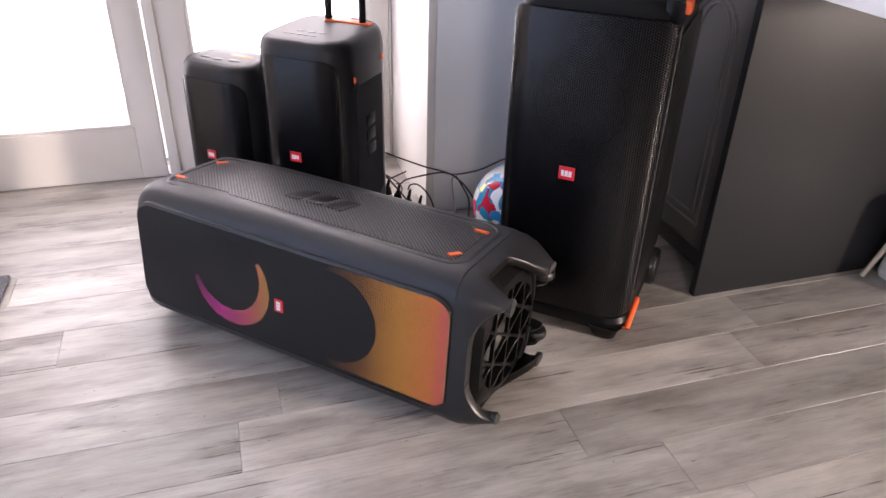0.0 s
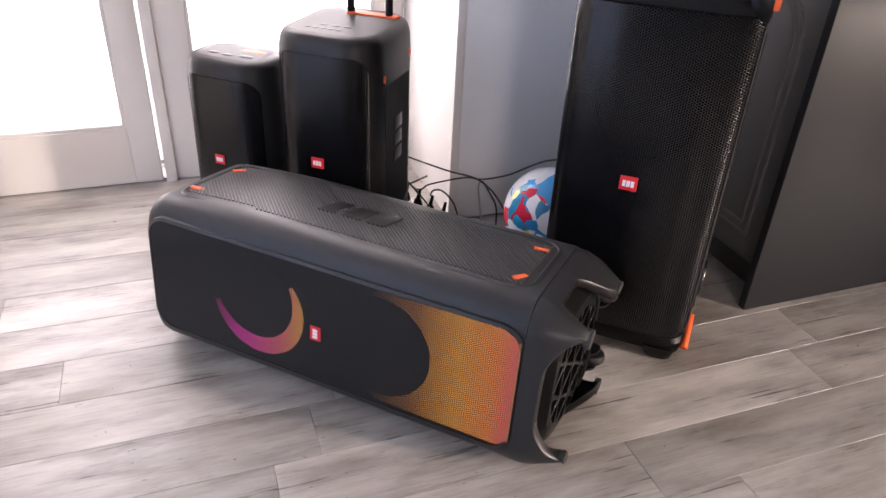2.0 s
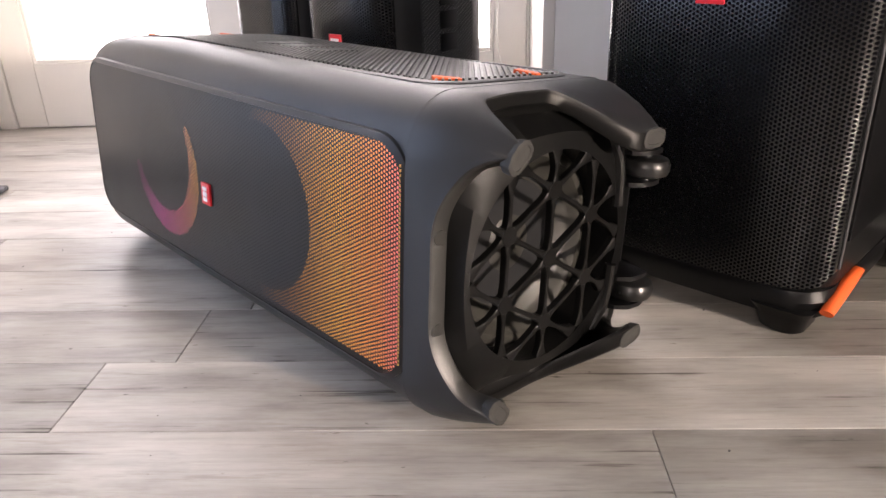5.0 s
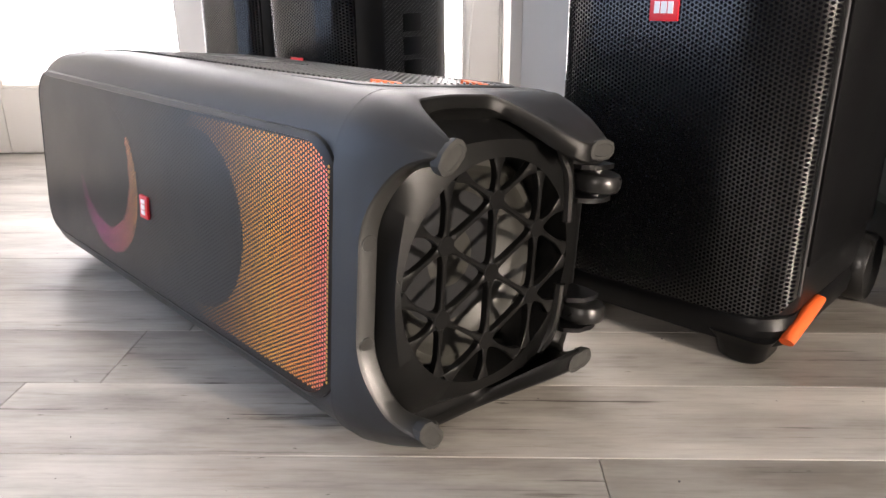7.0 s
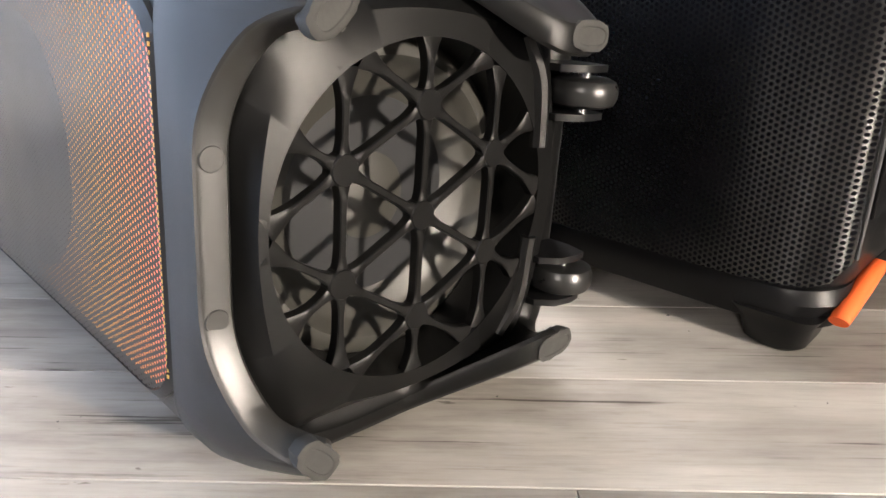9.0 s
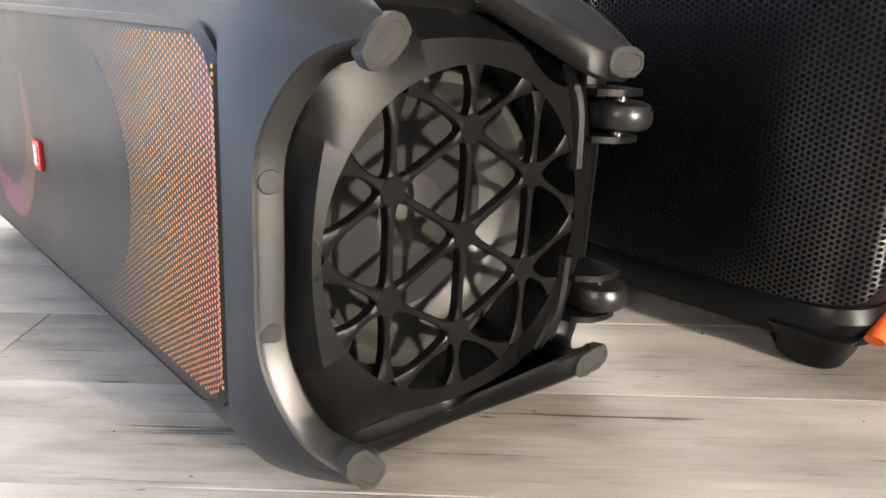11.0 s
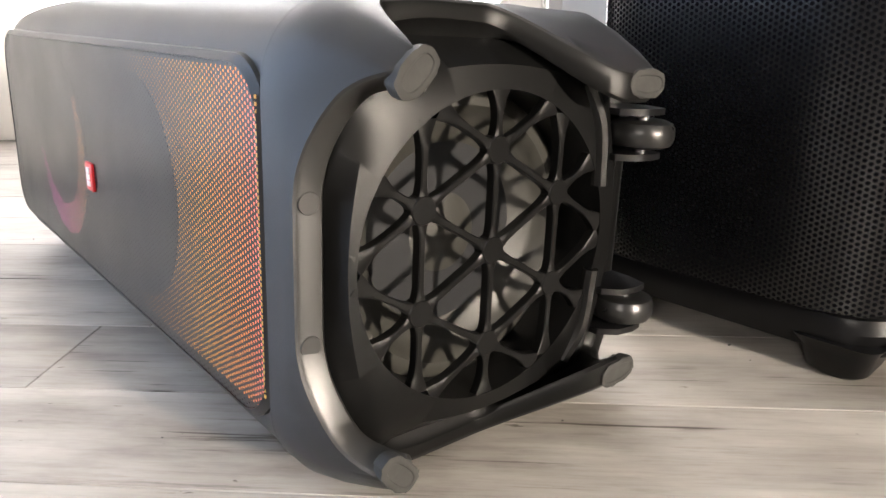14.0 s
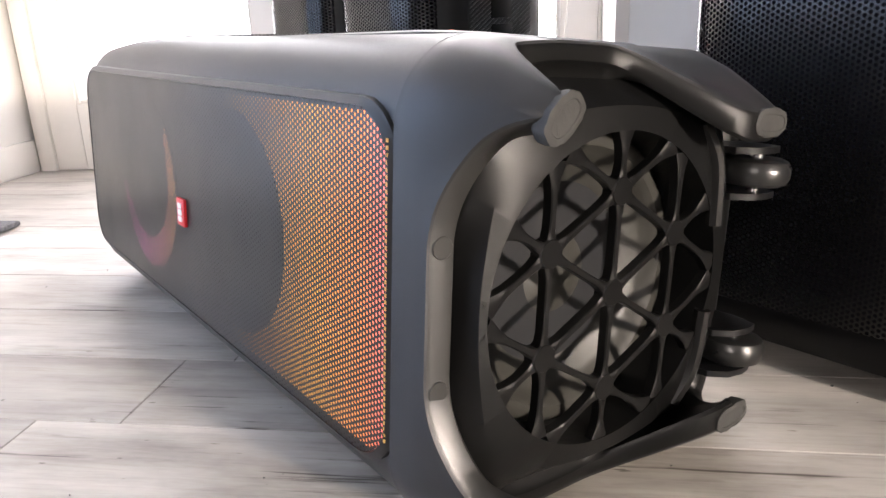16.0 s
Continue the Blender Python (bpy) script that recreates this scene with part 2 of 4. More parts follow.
def boxes(*specs, bevel=0.003):
    """One bmesh of bevelled blocks (x0, x1, y0, y1, z0, z1)."""
    bm = bmesh.new()
    for x0, x1, y0, y1, z0, z1 in specs:
        add_box(bm, x0, x1, y0, y1, z0, z1, bevel)
    return bm


def add_box(bm, x0, x1, y0, y1, z0, z1, bevel=0.003, m=None):
    vs = [bm.verts.new((x, y, z)) for x in (x0, x1) for y in (y0, y1) for z in (z0, z1)]
    fs = [bm.faces.new([vs[i] for i in q]) for q in ((0, 1, 3, 2), (4, 6, 7, 5), (0, 4, 5, 1), (2, 3, 7, 6), (0, 2, 6, 4), (1, 5, 7, 3))]
    es = list({e for f in fs for e in f.edges})
    out = vs
    if bevel:
        res = bmesh.ops.bevel(bm, geom=es, offset=bevel, segments=2, profile=0.6, affect="EDGES")
        out = list({v for f in res["faces"] for v in f.verts} | {v for v in vs if v.is_valid})
    if m is not None:
        for v in out:
            v.co = m @ v.co
    return out


def rrect(hw, hh, r, n=8):
    """Points of a rounded rectangle round the origin, counter-clockwise."""
    pts = []
    for cx, cy, a0 in ((hw - r, hh - r, 0), (-hw + r, hh - r, 90), (-hw + r, -hh + r, 180), (hw - r, -hh + r, 270)):
        for k in range(n + 1):
            a = radians(a0 + 90 * k / n)
            pts.append((cx + r * math.cos(a), cy + r * math.sin(a)))
    return pts


def loft(bm, rings, cap0=True, cap1=True, closed=True):
    vr = [[bm.verts.new(p) for p in ring] for ring in rings]
    n = len(vr[0])
    for a, b in zip(vr, vr[1:]):
        for i in range(n if closed else n - 1):
            j = (i + 1) % n
            bm.faces.new((a[i], a[j], b[j], b[i]))
    if cap0:
        bm.faces.new(vr[0][::-1])
    if cap1:
        bm.faces.new(vr[-1])
    return vr


def frame_of(p0, p1):
    z = (Vector(p1) - Vector(p0)).normalized()
    x = z.orthogonal().normalized()
    return x, z.cross(x), z


def rod(bm, p0, p1, r0, r1=None, seg=16, round_end=0.0):
    r1 = r0 if r1 is None else r1
    p0, p1 = Vector(p0), Vector(p1)
    x, y, z = frame_of(p0, p1)
    steps = [(p0, r0), (p1, r1)]
    if round_end:
        e = round_end
        steps = [(p0, r0 - e), (p0 + z * e, r0), (p1 - z * e, r1), (p1, r1 - e)]
    loft(bm, [[p + (x * math.cos(2 * math.pi * k / seg) + y * math.sin(2 * math.pi * k / seg)) * r for k in range(seg)] for p, r in steps])


def revolve(bm, profile, m, seg=40):
    """A turned shape: profile of (radius, height) about the z axis, laid by m."""
    loft(bm, [[m @ Vector((r * math.cos(2 * math.pi * k / seg), r * math.sin(2 * math.pi * k / seg), h)) for k in range(seg)] for r, h in profile], cap0=profile[0][0] > 1e-4, cap1=profile[-1][0] > 1e-4)


def smooth_line(pts, n=8):
    pts = [Vector(p) for p in pts]
    q = [pts[0] * 2 - pts[1]] + pts + [pts[-1] * 2 - pts[-2]]
    out = []
    for i in range(1, len(q) - 2):
        for k in range(n):
            t = k / n
            a, b, c, d = q[i - 1:i + 3]
            out.append(0.5 * ((2 * b) + (c - a) * t + (2 * a - 5 * b + 4 * c - d) * t * t + (3 * b - a - 3 * c + d) * t ** 3))
    return out + [pts[-1]]


def tube(bm, pts, r, seg=8, n=8):
    line = smooth_line(pts, n)
    rings, x = [], None
    for i, p in enumerate(line):
        z = (line[min(i + 1, len(line) - 1)] - line[max(i - 1, 0)]).normalized()
        x = z.orthogonal().normalized() if x is None else (x - z * x.dot(z)).normalized()
        y = z.cross(x)
        rings.append([p + (x * math.cos(2 * math.pi * k / seg) + y * math.sin(2 * math.pi * k / seg)) * r for k in range(seg)])
    loft(bm, rings)


def sheet(bm, outline, y, depth):
    """A sheet with an outline over x and z, its face at y and its edge folded back by depth."""
    front = [bm.verts.new((u, y, w)) for u, w in outline]
    back = [bm.verts.new((u, y + depth, w)) for u, w in outline]
    bm.faces.new(front)
    for i in range(len(front)):
        j = (i + 1) % len(front)
        bm.faces.new((front[i], back[i], back[j], front[j]))


def badge_on(parent, m, w, h):
    """A small red badge with a plain white mark, laid by m (face towards -y)."""
    bm = bmesh.new()
    add_box(bm, -w / 2, w / 2, -0.003, 0.001, -h / 2, h / 2, 0.001, m)
    b = part("badge", bm, M_RED, parent, "red enamel badge with a plain white mark")
    bm = bmesh.new()
    for x0, x1, z0, z1 in ((-0.33, -0.15, -0.22, 0.22), (-0.10, 0.10, -0.22, 0.22), (0.15, 0.33, -0.22, 0.22)):
        add_box(bm, x0 * w, x1 * w, -0.0042, -0.0028, z0 * h, z1 * h, 0, m)
    part("mark", bm, M_WHITE, b)


# ---- room ----
def room_part(name, specs, mat, parent=None, bevel=0.003, label="", kind="structure"):
    """Blocks given as (a0, a1, o0, o1, z0, z1) in the room."""
    bm = boxes(*[(a0, a1, -o1, -o0, z0, z1) for a0, a1, o0, o1, z0, z1 in specs], bevel=bevel)
    ob = part(name, bm, mat, parent, label, "" if parent else kind)
    if parent is None:
        ob.matrix_world = ROOM
    return ob


# garden wall with two glazed doors
room_part("wall_garden", [(-0.95, -0.665, -0.22, -0.02, 0, 2.5), (0.945, 4.2, -0.22, -0.02, 0, 2.5), (-0.665, 0.945, -0.22, -0.02, 2.08, 2.5)], M_PAINT, label="white painted outer wall round the glazed doors")
room_part("wall_side", [(-0.95, -0.75, -0.02, 0.85, 0, 2.5), (-0.95, -0.75, 0.85, 2.65, 2.1, 2.5)], M_PAINT, label="white painted side wall")
# unseen stretch, darkened like the kitchen and opposite walls to lower the ambient light
room_part("wall_side_far", [(-0.95, -0.75, 2.65, 4.8, 0, 2.5)], M_DARKWALL, label="unseen far stretch of the side wall, darkened against bounce light")
room_part("baseboard", [(-0.75, -0.735, 0.006, 0.84, 0, 0.10), (-0.75, -0.735, 2.66, 4.75, 0, 0.10)], M_DOOR, bevel=0.005, label="white painted baseboard")
room_part("wall_kitchen", [(4.2, 4.4, -0.22, 4.06, 0, 2.5), (4.2, 4.4, 4.44, 4.8, 0, 2.5), (4.2, 4.4, 4.06, 4.44, 0, 0.84), (4.2, 4.4, 4.06, 4.44, 1.26, 2.5)], M_DARKWALL, label="unseen kitchen wall, darkened against bounce light, with an added window")
room_part("wall_opposite", [(-0.95, -0.05, 4.8, 5.0, 0, 2.5), (0.45, 2.25, 4.8, 5.0, 0, 2.5), (-0.05, 0.45, 4.8, 5.0, 0, 1.25), (-0.05, 0.45, 4.8, 5.0, 1.85, 2.5), (3.75, 4.4, 4.8, 5.0, 0, 2.5), (2.25, 3.75, 4.8, 5.0, 0, 0.95), (2.25, 3.75, 4.8, 5.0, 2.15, 2.5)], M_DARKWALL, label="unseen opposite wall, darkened against bounce light, with two added windows")
room_part("ceiling", [(-0.95, 4.4, -0.22, 5.0, 2.5, 2.6)], M_CEIL, label="white painted ceiling")
room_part("backdrop", [(-3, 4, -1.32, -1.3, -0.5, 4)], M_GARDEN, bevel=0, label="overexposed bright garden outside the doors")


def glazed_door(name, a0, a1, handle_side, meeting=0.100):
    d = thing(name, "white painted glazed garden door with a single large pane", "door", ROOM, kind="structure")
    g0, g1 = a0 + 0.100, a1 - meeting
    room_part("stile", [(a0, g0, -0.065, -0.004, 0.002, 2.05)], M_DOOR, d, 0.004)
    room_part("stile", [(g1, a1, -0.065, -0.004, 0.002, 2.05)], M_DOOR, d, 0.004)
    room_part("bottom_rail", [(g0, g1, -0.063, -0.006, 0.002, 0.205)], M_DOOR, d, 0.004)
    room_part("top_rail", [(g0, g1, -0.063, -0.006, 1.93, 2.05)], M_DOOR, d, 0.004)
    bm = bmesh.new()
    for x0, x1, z0, z1 in ((g0, g0 + 0.012, 0.205, 1.93), (g1 - 0.012, g1, 0.205, 1.93), (g0 + 0.012, g1 - 0.012, 0.205, 0.217), (g0 + 0.012, g1 - 0.012, 1.918, 1.93)):
        add_box(bm, x0, x1, 0.010, 0.052, z0, z1, 0.003)
    part("glazing_bead", bm, M_DOOR, d)
    bm = boxes((g0 + 0.006, g1 - 0.006, 0.026, 0.032, 0.210, 1.925), bevel=0)
    pane = part("pane", bm, M_GLASS, d, "clear window glass", smooth=False)
    pane.visible_shadow = False
    bm = bmesh.new()
    hx = a1 - 0.055 if handle_side > 0 else a0 + 0.055
    add_box(bm, hx - 0.018, hx + 0.018, -0.006, 0.004, 0.93, 1.15, 0.003)
    rod(bm, (hx, -0.004, 1.04), (hx, -0.05, 1.04), 0.009)
    rod(bm, (hx, -0.045, 1.04), (hx - 0.11 * handle_side, -0.045, 1.04), 0.009, round_end=0.003)
    part("door_handle", bm, M_STEEL, d, "brushed steel lever handle")
    return d


glazed_door("door_1", -0.68, 0.101, 1, 0.088)
glazed_door("door_2", 0.15, 0.98, -1)
room_part("door_frame", [(0.1135, 0.1495, -0.10, 0.012, 0, 2.08), (-0.735, -0.681, -0.10, 0.006, 0, 2.08), (0.9805, 0.9885, -0.10, 0.004, 0, 2.08), (-0.68, 0.98, -0.10, 0.004, 2.052, 2.08)], M_DOOR, label="white painted door frame with a centre post")
room_part("door_sill", [(-0.68, 0.98, -0.12, -0.02, 0.0, 0.0015)], M_STEEL, label="dark door threshold")

# wide glazed door in the side wall
sd = thing("door_3", "white framed wide glazed sliding door", "door", ROOM, kind="structure")
room_part("door_leaf", [(-0.84, -0.79, 0.855, 0.92, 0.0, 2.1), (-0.84, -0.79, 2.58, 2.645, 0.0, 2.1), (-0.84, -0.79, 0.92, 2.58, 0.0, 0.07), (-0.84, -0.79, 0.92, 2.58, 2.03, 2.1), (-0.838, -0.792, 1.72, 1.78, 0.07, 2.03)], M_DOOR, sd)
pane = room_part("pane", [(-0.818, -0.812, 0.92, 2.58, 0.07, 2.03)], M_GLASS, sd, 0)
pane.visible_shadow = False
# unseen windows added for the lamps: two across the room, a small one in the kitchen wall
w = thing("added_window_1", "added unseen white framed window across the room", "window", ROOM, kind="structure")
room_part("window_frame", [(2.25, 3.75, 4.84, 4.90, 0.95, 0.98), (2.25, 3.75, 4.84, 4.90, 2.12, 2.15), (2.25, 2.28, 4.84, 4.90, 0.98, 2.12), (3.72, 3.75, 4.84, 4.90, 0.98, 2.12)], M_DOOR, w)
pane = room_part("pane", [(2.28, 3.72, 4.86, 4.866, 0.98, 2.12)], M_GLASS, w, 0)
pane.visible_shadow = False
w = thing("added_window_3", "small added unseen white framed window across the room", "window", ROOM, kind="structure")
room_part("window_frame", [(-0.05, 0.45, 4.84, 4.90, 1.25, 1.28), (-0.05, 0.45, 4.84, 4.90, 1.82, 1.85), (-0.05, -0.02, 4.84, 4.90, 1.28, 1.82), (0.42, 0.45, 4.84, 4.90, 1.28, 1.82)], M_DOOR, w)
pane = room_part("pane", [(-0.02, 0.42, 4.86, 4.866, 1.28, 1.82)], M_GLASS, w, 0)
pane.visible_shadow = False
w = thing("added_window_2", "small added unseen white framed window in the kitchen wall", "window", ROOM, kind="structure")
room_part("window_frame", [(4.28, 4.34, 4.06, 4.44, 0.84, 0.87), (4.28, 4.34, 4.06, 4.44, 1.23, 1.26), (4.28, 4.34, 4.06, 4.09, 0.87, 1.23), (4.28, 4.34, 4.41, 4.44, 0.87, 1.23)], M_DOOR, w)
pane = room_part("pane", [(4.306, 4.312, 4.09, 4.41, 0.87, 1.23)], M_GLASS, w, 0)
pane.visible_shadow = False

# return wall, white along its side, with a grey painted face
room_part("wall_return", [(0.99, 1.60, -0.02, 0.536, 0, 2.5)], M_PAINT, label="white painted return wall beside the doors")
room_part("wall_panel", [(1.006, 1.655, 0.536, 0.550, 0.012, 2.5)], M_PANEL, bevel=0.002, label="grey painted panel on the return wall")
room_part("trim", [(0.978, 1.006, 0.530, 0.552, 0, 2.5)], M_DOOR, bevel=0.004, label="white corner trim of the return wall")

# ---- kitchen base cabinets ----
unit = thing("base_cabinet", "grey painted kitchen base cabinet with an arched panel door", "cabinet", ROOM)
room_part("carcass", [(1.665, 2.25, 0.552, 1.22, 0.105, 0.90)], M_GREYD, unit)
room_part("plinth", [(1.72, 2.22, 0.56, 1.215, 0.0, 0.105)], M_KICK, unit)


def arch_door(o0, o1):
    dr = room_part("door", [(1.645, 1.664, o0, o1, 0.13, 0.885)], M_GREYD, unit, 0.005)
    bm = bmesh.new()
    i0, i1, zb, zs = o0 + 0.055, o1 - 0.055, 0.19, 0.72
    mid, half = (i0 + i1) / 2, (i1 - i0) / 2
    for inset, r in ((0.0, 0.006), (0.028, 0.005)):
        loop = [(i0 + inset, zb + inset), (i0 + inset, 0.45), (i0 + inset, zs)]
        loop += [(mid - (half - inset) * math.cos(radians(a)), zs + (0.11 - inset * 0.6) * math.sin(radians(a))) for a in range(15, 180, 15)]
        loop += [(i1 - inset, zs), (i1 - inset, 0.45), (i1 - inset, zb + inset), (mid, zb + inset), (i0 + inset, zb + inset)]
        for p, q in zip(loop, loop[1:]):
            rod(bm, (1.6455, -p[0], p[1]), (1.6455, -q[0], q[1]), r, seg=8)
    part("moulding", bm, M_GREYD, dr, "raised arched moulding")


arch_door(0.90, 1.205)
arch_door(0.59, 0.892)
room_part("end_panel", [(1.618, 2.90, 1.222, 1.247, 0.0, 0.90)], M_GREY, unit, 0.003, "smooth grey end panel")
wt = room_part("worktop", [(1.605, 2.95, 0.552, 1.95, 0.902, 0.942)], M_STONE, bevel=0.006, label="white stone worktop overhanging the grey end panel", kind="")
tagged(wt, category="worktop")

# ---- speakers ----
# The large party speaker lies on its side: x runs from its top end to its base, y from its grille to its back, z across its width.
LYING = Matrix.Translation((0, 0, 0.004)) @ Matrix.Rotation(radians(5.2), 4, "Z") @ Matrix.Rotation(radians(-5.0), 4, "X")
CD, CH = 0.125, 0.207          # middle of the cross-section
G0, G1, GB, GT = 0.038, 0.955, 0.066, 0.348   # the grille's outline


def section(inset, r, n=8, front=0.0, inset_h=None):
    """The cross-section: a rounded rectangle a little narrower at the back."""
    pts = []
    for d, h in rrect(0.1785 + front / 2 - inset, 0.195 - (inset if inset_h is None else inset_h), max(r - inset * 0.5, 0.012), n):
        d += 0.0065 - front / 2
        pts.append((CD + d, CH + h * (1 - 0.026 * (d + 0.185) / 0.37)))
    return pts


def taper(s):
    """How far the upper side falls towards the top end."""
    return 0.020 * max(0.0, 1 - s / 0.35) ** 2


def body_rings():
    rings = []
    for s, inset in [(0.006, 0.050), (0.008, 0.037), (0.012, 0.025), (0.019, 0.0145), (0.028, 0.0072), (0.040, 0.0022), (0.058, 0.0), (0.09, 0.0), (0.13, 0.0), (0.18, 0.0), (0.24, 0.0), (0.30, 0.0), (0.36, 0.0), (0.7, 0.0), (0.955, 0.0)]:
        rings.append([(s, d, h - taper(s) * (h - 0.012) / 0.39) for d, h in section(inset, 0.062, front=0.0065, inset_h=inset * 1.1)])
    return rings


def lying_speaker():
    sp = thing("party_speaker", "large charcoal party speaker lying on its side, its grille glowing", "speaker", LYING)
    bm = bmesh.new()
    rings = body_rings()
    loft(bm, rings)
    part("cabinet", bm, M_BODY, sp)
    # surround that carries the grille, standing proud of the cabinet's front
    bm = bmesh.new()
    gw, gh, gx, gz = (G1 - G0) / 2, (GT - GB) / 2, (G0 + G1) / 2, (GB + GT) / 2
    inner = rrect(gw - 0.003, gh, 0.046, 10)
    outer = rrect(gw + 0.005, gh + 0.0075, 0.052, 10)
    outer = [(min(u, gw + 0.0005), w) for u, w in outer]
    loft(bm, [[(gx + u, -0.0480, gz + w) for u, w in outer], [(gx + u, -0.0570, gz + w * 0.992) for u, w in outer], [(gx + u, -0.0612, gz + w) for u, w in inner], [(gx + u, -0.0530, gz + w) for u, w in inner]], False, False)
    part("grille_surround", bm, M_BODY, sp)
    # baffle, drivers and light strips behind the grille
    bm = bmesh.new()
    sheet(bm, [(gx + u * 0.998, gz + w * 0.998) for u, w in inner], -0.0541, 0.0004)
    part("baffle", bm, M_BLACK, sp)
    for cx in (0.342, 0.648):
        bm = bmesh.new()
        m = Matrix.Translation((cx, -0.0542, 0.208)) @ Matrix.Rotation(radians(90), 4, "X")
        revolve(bm, [(0.119, -0.001), (0.119, 0.0020), (0.100, 0.0030), (0.092, 0.0022), (0.040, 0.0010), (0.034, 0.0014), (0.018, 0.0026), (0.0, 0.0030)], m)
        part("driver", bm, M_BLACK, sp, "black driver cone")
    bm = bmesh.new()
    cx, cz, r = 0.648, 0.208, 0.1195
    strip = []
    for k in range(25):
        a = radians(100 - 200 * k / 24)
        strip.append((cx + r * math.cos(a), cz + r * math.sin(a)))
    far = [(gx + u, gz + w) for u, w in rrect(gw - 0.004, gh - 0.004, 0.036, 10) if u > 0]
    far.sort(key=lambda p: -math.atan2(p[1] - cz, p[0] - 0.86))
    ring0 = [(u, -0.0552, w) for u, w in strip]
    ring1 = [(far[round(k * (len(far) - 1) / 24)][0], -0.0552, far[round(k * (len(far) - 1) / 24)][1]) for k in range(25)]
    top, bot = (0.64, -0.0552, GT - 0.006), (0.64, -0.0552, GB + 0.006)
    ring0 = [ring0[0]] + ring0 + [ring0[-1]]
    ring1 = [top] + ring1 + [bot]
    loft(bm, [ring0, ring1], False, False, closed=False)
    part("light_panel", bm, M_LED, sp, "light panel glowing orange to pink", smooth=False)
    bm = bmesh.new()
    cx = 0.342
    arc0, arc1 = [], []
    for k in range(33):
        a = radians(-172 + 212 * k / 32)
        w = 0.042 * math.sin(math.pi * min(1, max(0.0, (k + 2) / 36))) ** 0.7
        arc0.append((cx + 0.121 * math.cos(a), -0.0580, cz + 0.121 * math.sin(a)))
        arc1.append((cx + (0.121 - w) * math.cos(a), -0.0580, cz + (0.121 - w) * math.sin(a)))
    loft(bm, [arc0, arc1], False, False, closed=False)
    part("light_ring", bm, M_LEDRING, sp, "curved light strip glowing yellow to magenta", smooth=False)
    # grille sheet
    bm = bmesh.new()
    for k in range(2):
        # front and back of the punched sheet
        sheet(bm, [(gx + u * (0.9985 - 0.0004 * k), gz + w * (0.996 - 0.0012 * k)) for u, w in inner], -0.0604 + 0.0007 * k, 0.005 - 0.0008 * k)
    part("grille", bm, M_GRILLE_OPEN, sp, "black perforated steel grille", smooth=False)
    # the last row of holes, where the light shows at the folded edge
    bm = bmesh.new()
    for k in range(46):
        z = GB + 0.026 + 0.0052 * k
        add_box(bm, G1 - 0.0062, G1 - 0.0040, -0.0609, -0.0600, z - 0.0014, z + 0.0014, 0)
    part("edge_light", bm, M_EDGE, sp, "row of small lit holes along the edge", smooth=False)
    badge_on(sp, Matrix.Translation((0.497, -0.0612, 0.192)) @ Matrix.Rotation(radians(-90), 4, "Y"), 0.034, 0.026)
    # ribbed side panel on top, with its raised border
    p0, p1, q0, q1, r = 0.066, 0.930, 0.012, 0.243, 0.040
    out = rrect((p1 - p0) / 2, (q1 - q0) / 2, r, 8)
    px, pd = (p0 + p1) / 2, (q0 + q1) / 2

    def top_h(d, x):
        return CH + 0.195 * (1 - 0.026 * (d - CD + 0.185) / 0.37) - taper(x)
    bm = bmesh.new()
    prof = [(0.016, -0.010), (0.009, 0.0012), (0.004, 0.0030), (0.0, 0.0028), (-0.003, -0.0004), (-0.005, -0.0010)]
    rings = []
    for off, up in prof:
        o2 = rrect((p1 - p0) / 2 + off, (q1 - q0) / 2 + off, r + off, 8)
        rings.append([(px + u, pd + w, top_h(pd + w, px + u) + up) for u, w in o2])
    loft(bm, rings, False, True)
    panel = part("side_panel", bm, M_BODY, sp)
    pitch = 0.0108
    lo, hi = p0 + 0.006, p1 - 0.008
    b0, b1 = q0 + 0.008, q1 - 0.008
    k = -30
    while k * pitch < (hi - lo) + (b1 - b0) + 0.1:
        c = lo + k * pitch
        k += 1
        # the rib runs along (1, -1): x = c + t, y = b1 - t
        t0, t1 = max(0.0, lo - c), min(b1 - b0, hi - c)
        if t1 - t0 < 0.012:
            continue
        trim = 0.010 if (t0 > 0 or t1 < b1 - b0) else 0.0
        t0, t1 = t0 + trim, t1 - trim
        n = Vector((1, 1, 0)).normalized() * 0.0024
        a = Vector((c + t0, b1 - t0, 0))
        b = Vector((c + t1, b1 - t1, 0))
        bm = bmesh.new()
        rings = []
        for e in (a, a.lerp(b, 0.25), a.lerp(b, 0.5), a.lerp(b, 0.75), b):
            rings.append([((e + n * sgn).x, (e + n * sgn).y, top_h((e + n * sgn).y, e.x) + up) for sgn, up in ((-1.0, -0.0012), (-0.55, 0.0026), (0.55, 0.0026), (1.0, -0.0012))])
        loft(bm, rings)
        part("rib", bm, M_RIDGE, panel, smooth=False)
    # plain dark mark in relief
    bm = bmesh.new()
    for x0, x1 in ((0.402, 0.446), (0.462, 0.510), (0.526, 0.572)):
        for v in add_box(bm, x0, x1, 0.098, 0.164, -0.001, 0.0032, 0.001):
            # slanted bars lying on the panel
            v.co.x += 0.25 * (v.co.y - 0.13)
            v.co.z += top_h(v.co.y, v.co.x)
    part("mark", bm, M_BLACK, panel, "plain black raised mark")
    for x, y, turn in ((0.088, 0.056, 12), (0.090, 0.205, 50), (0.896, 0.196, 12), (0.898, 0.052, 60)):
        bm = bmesh.new()
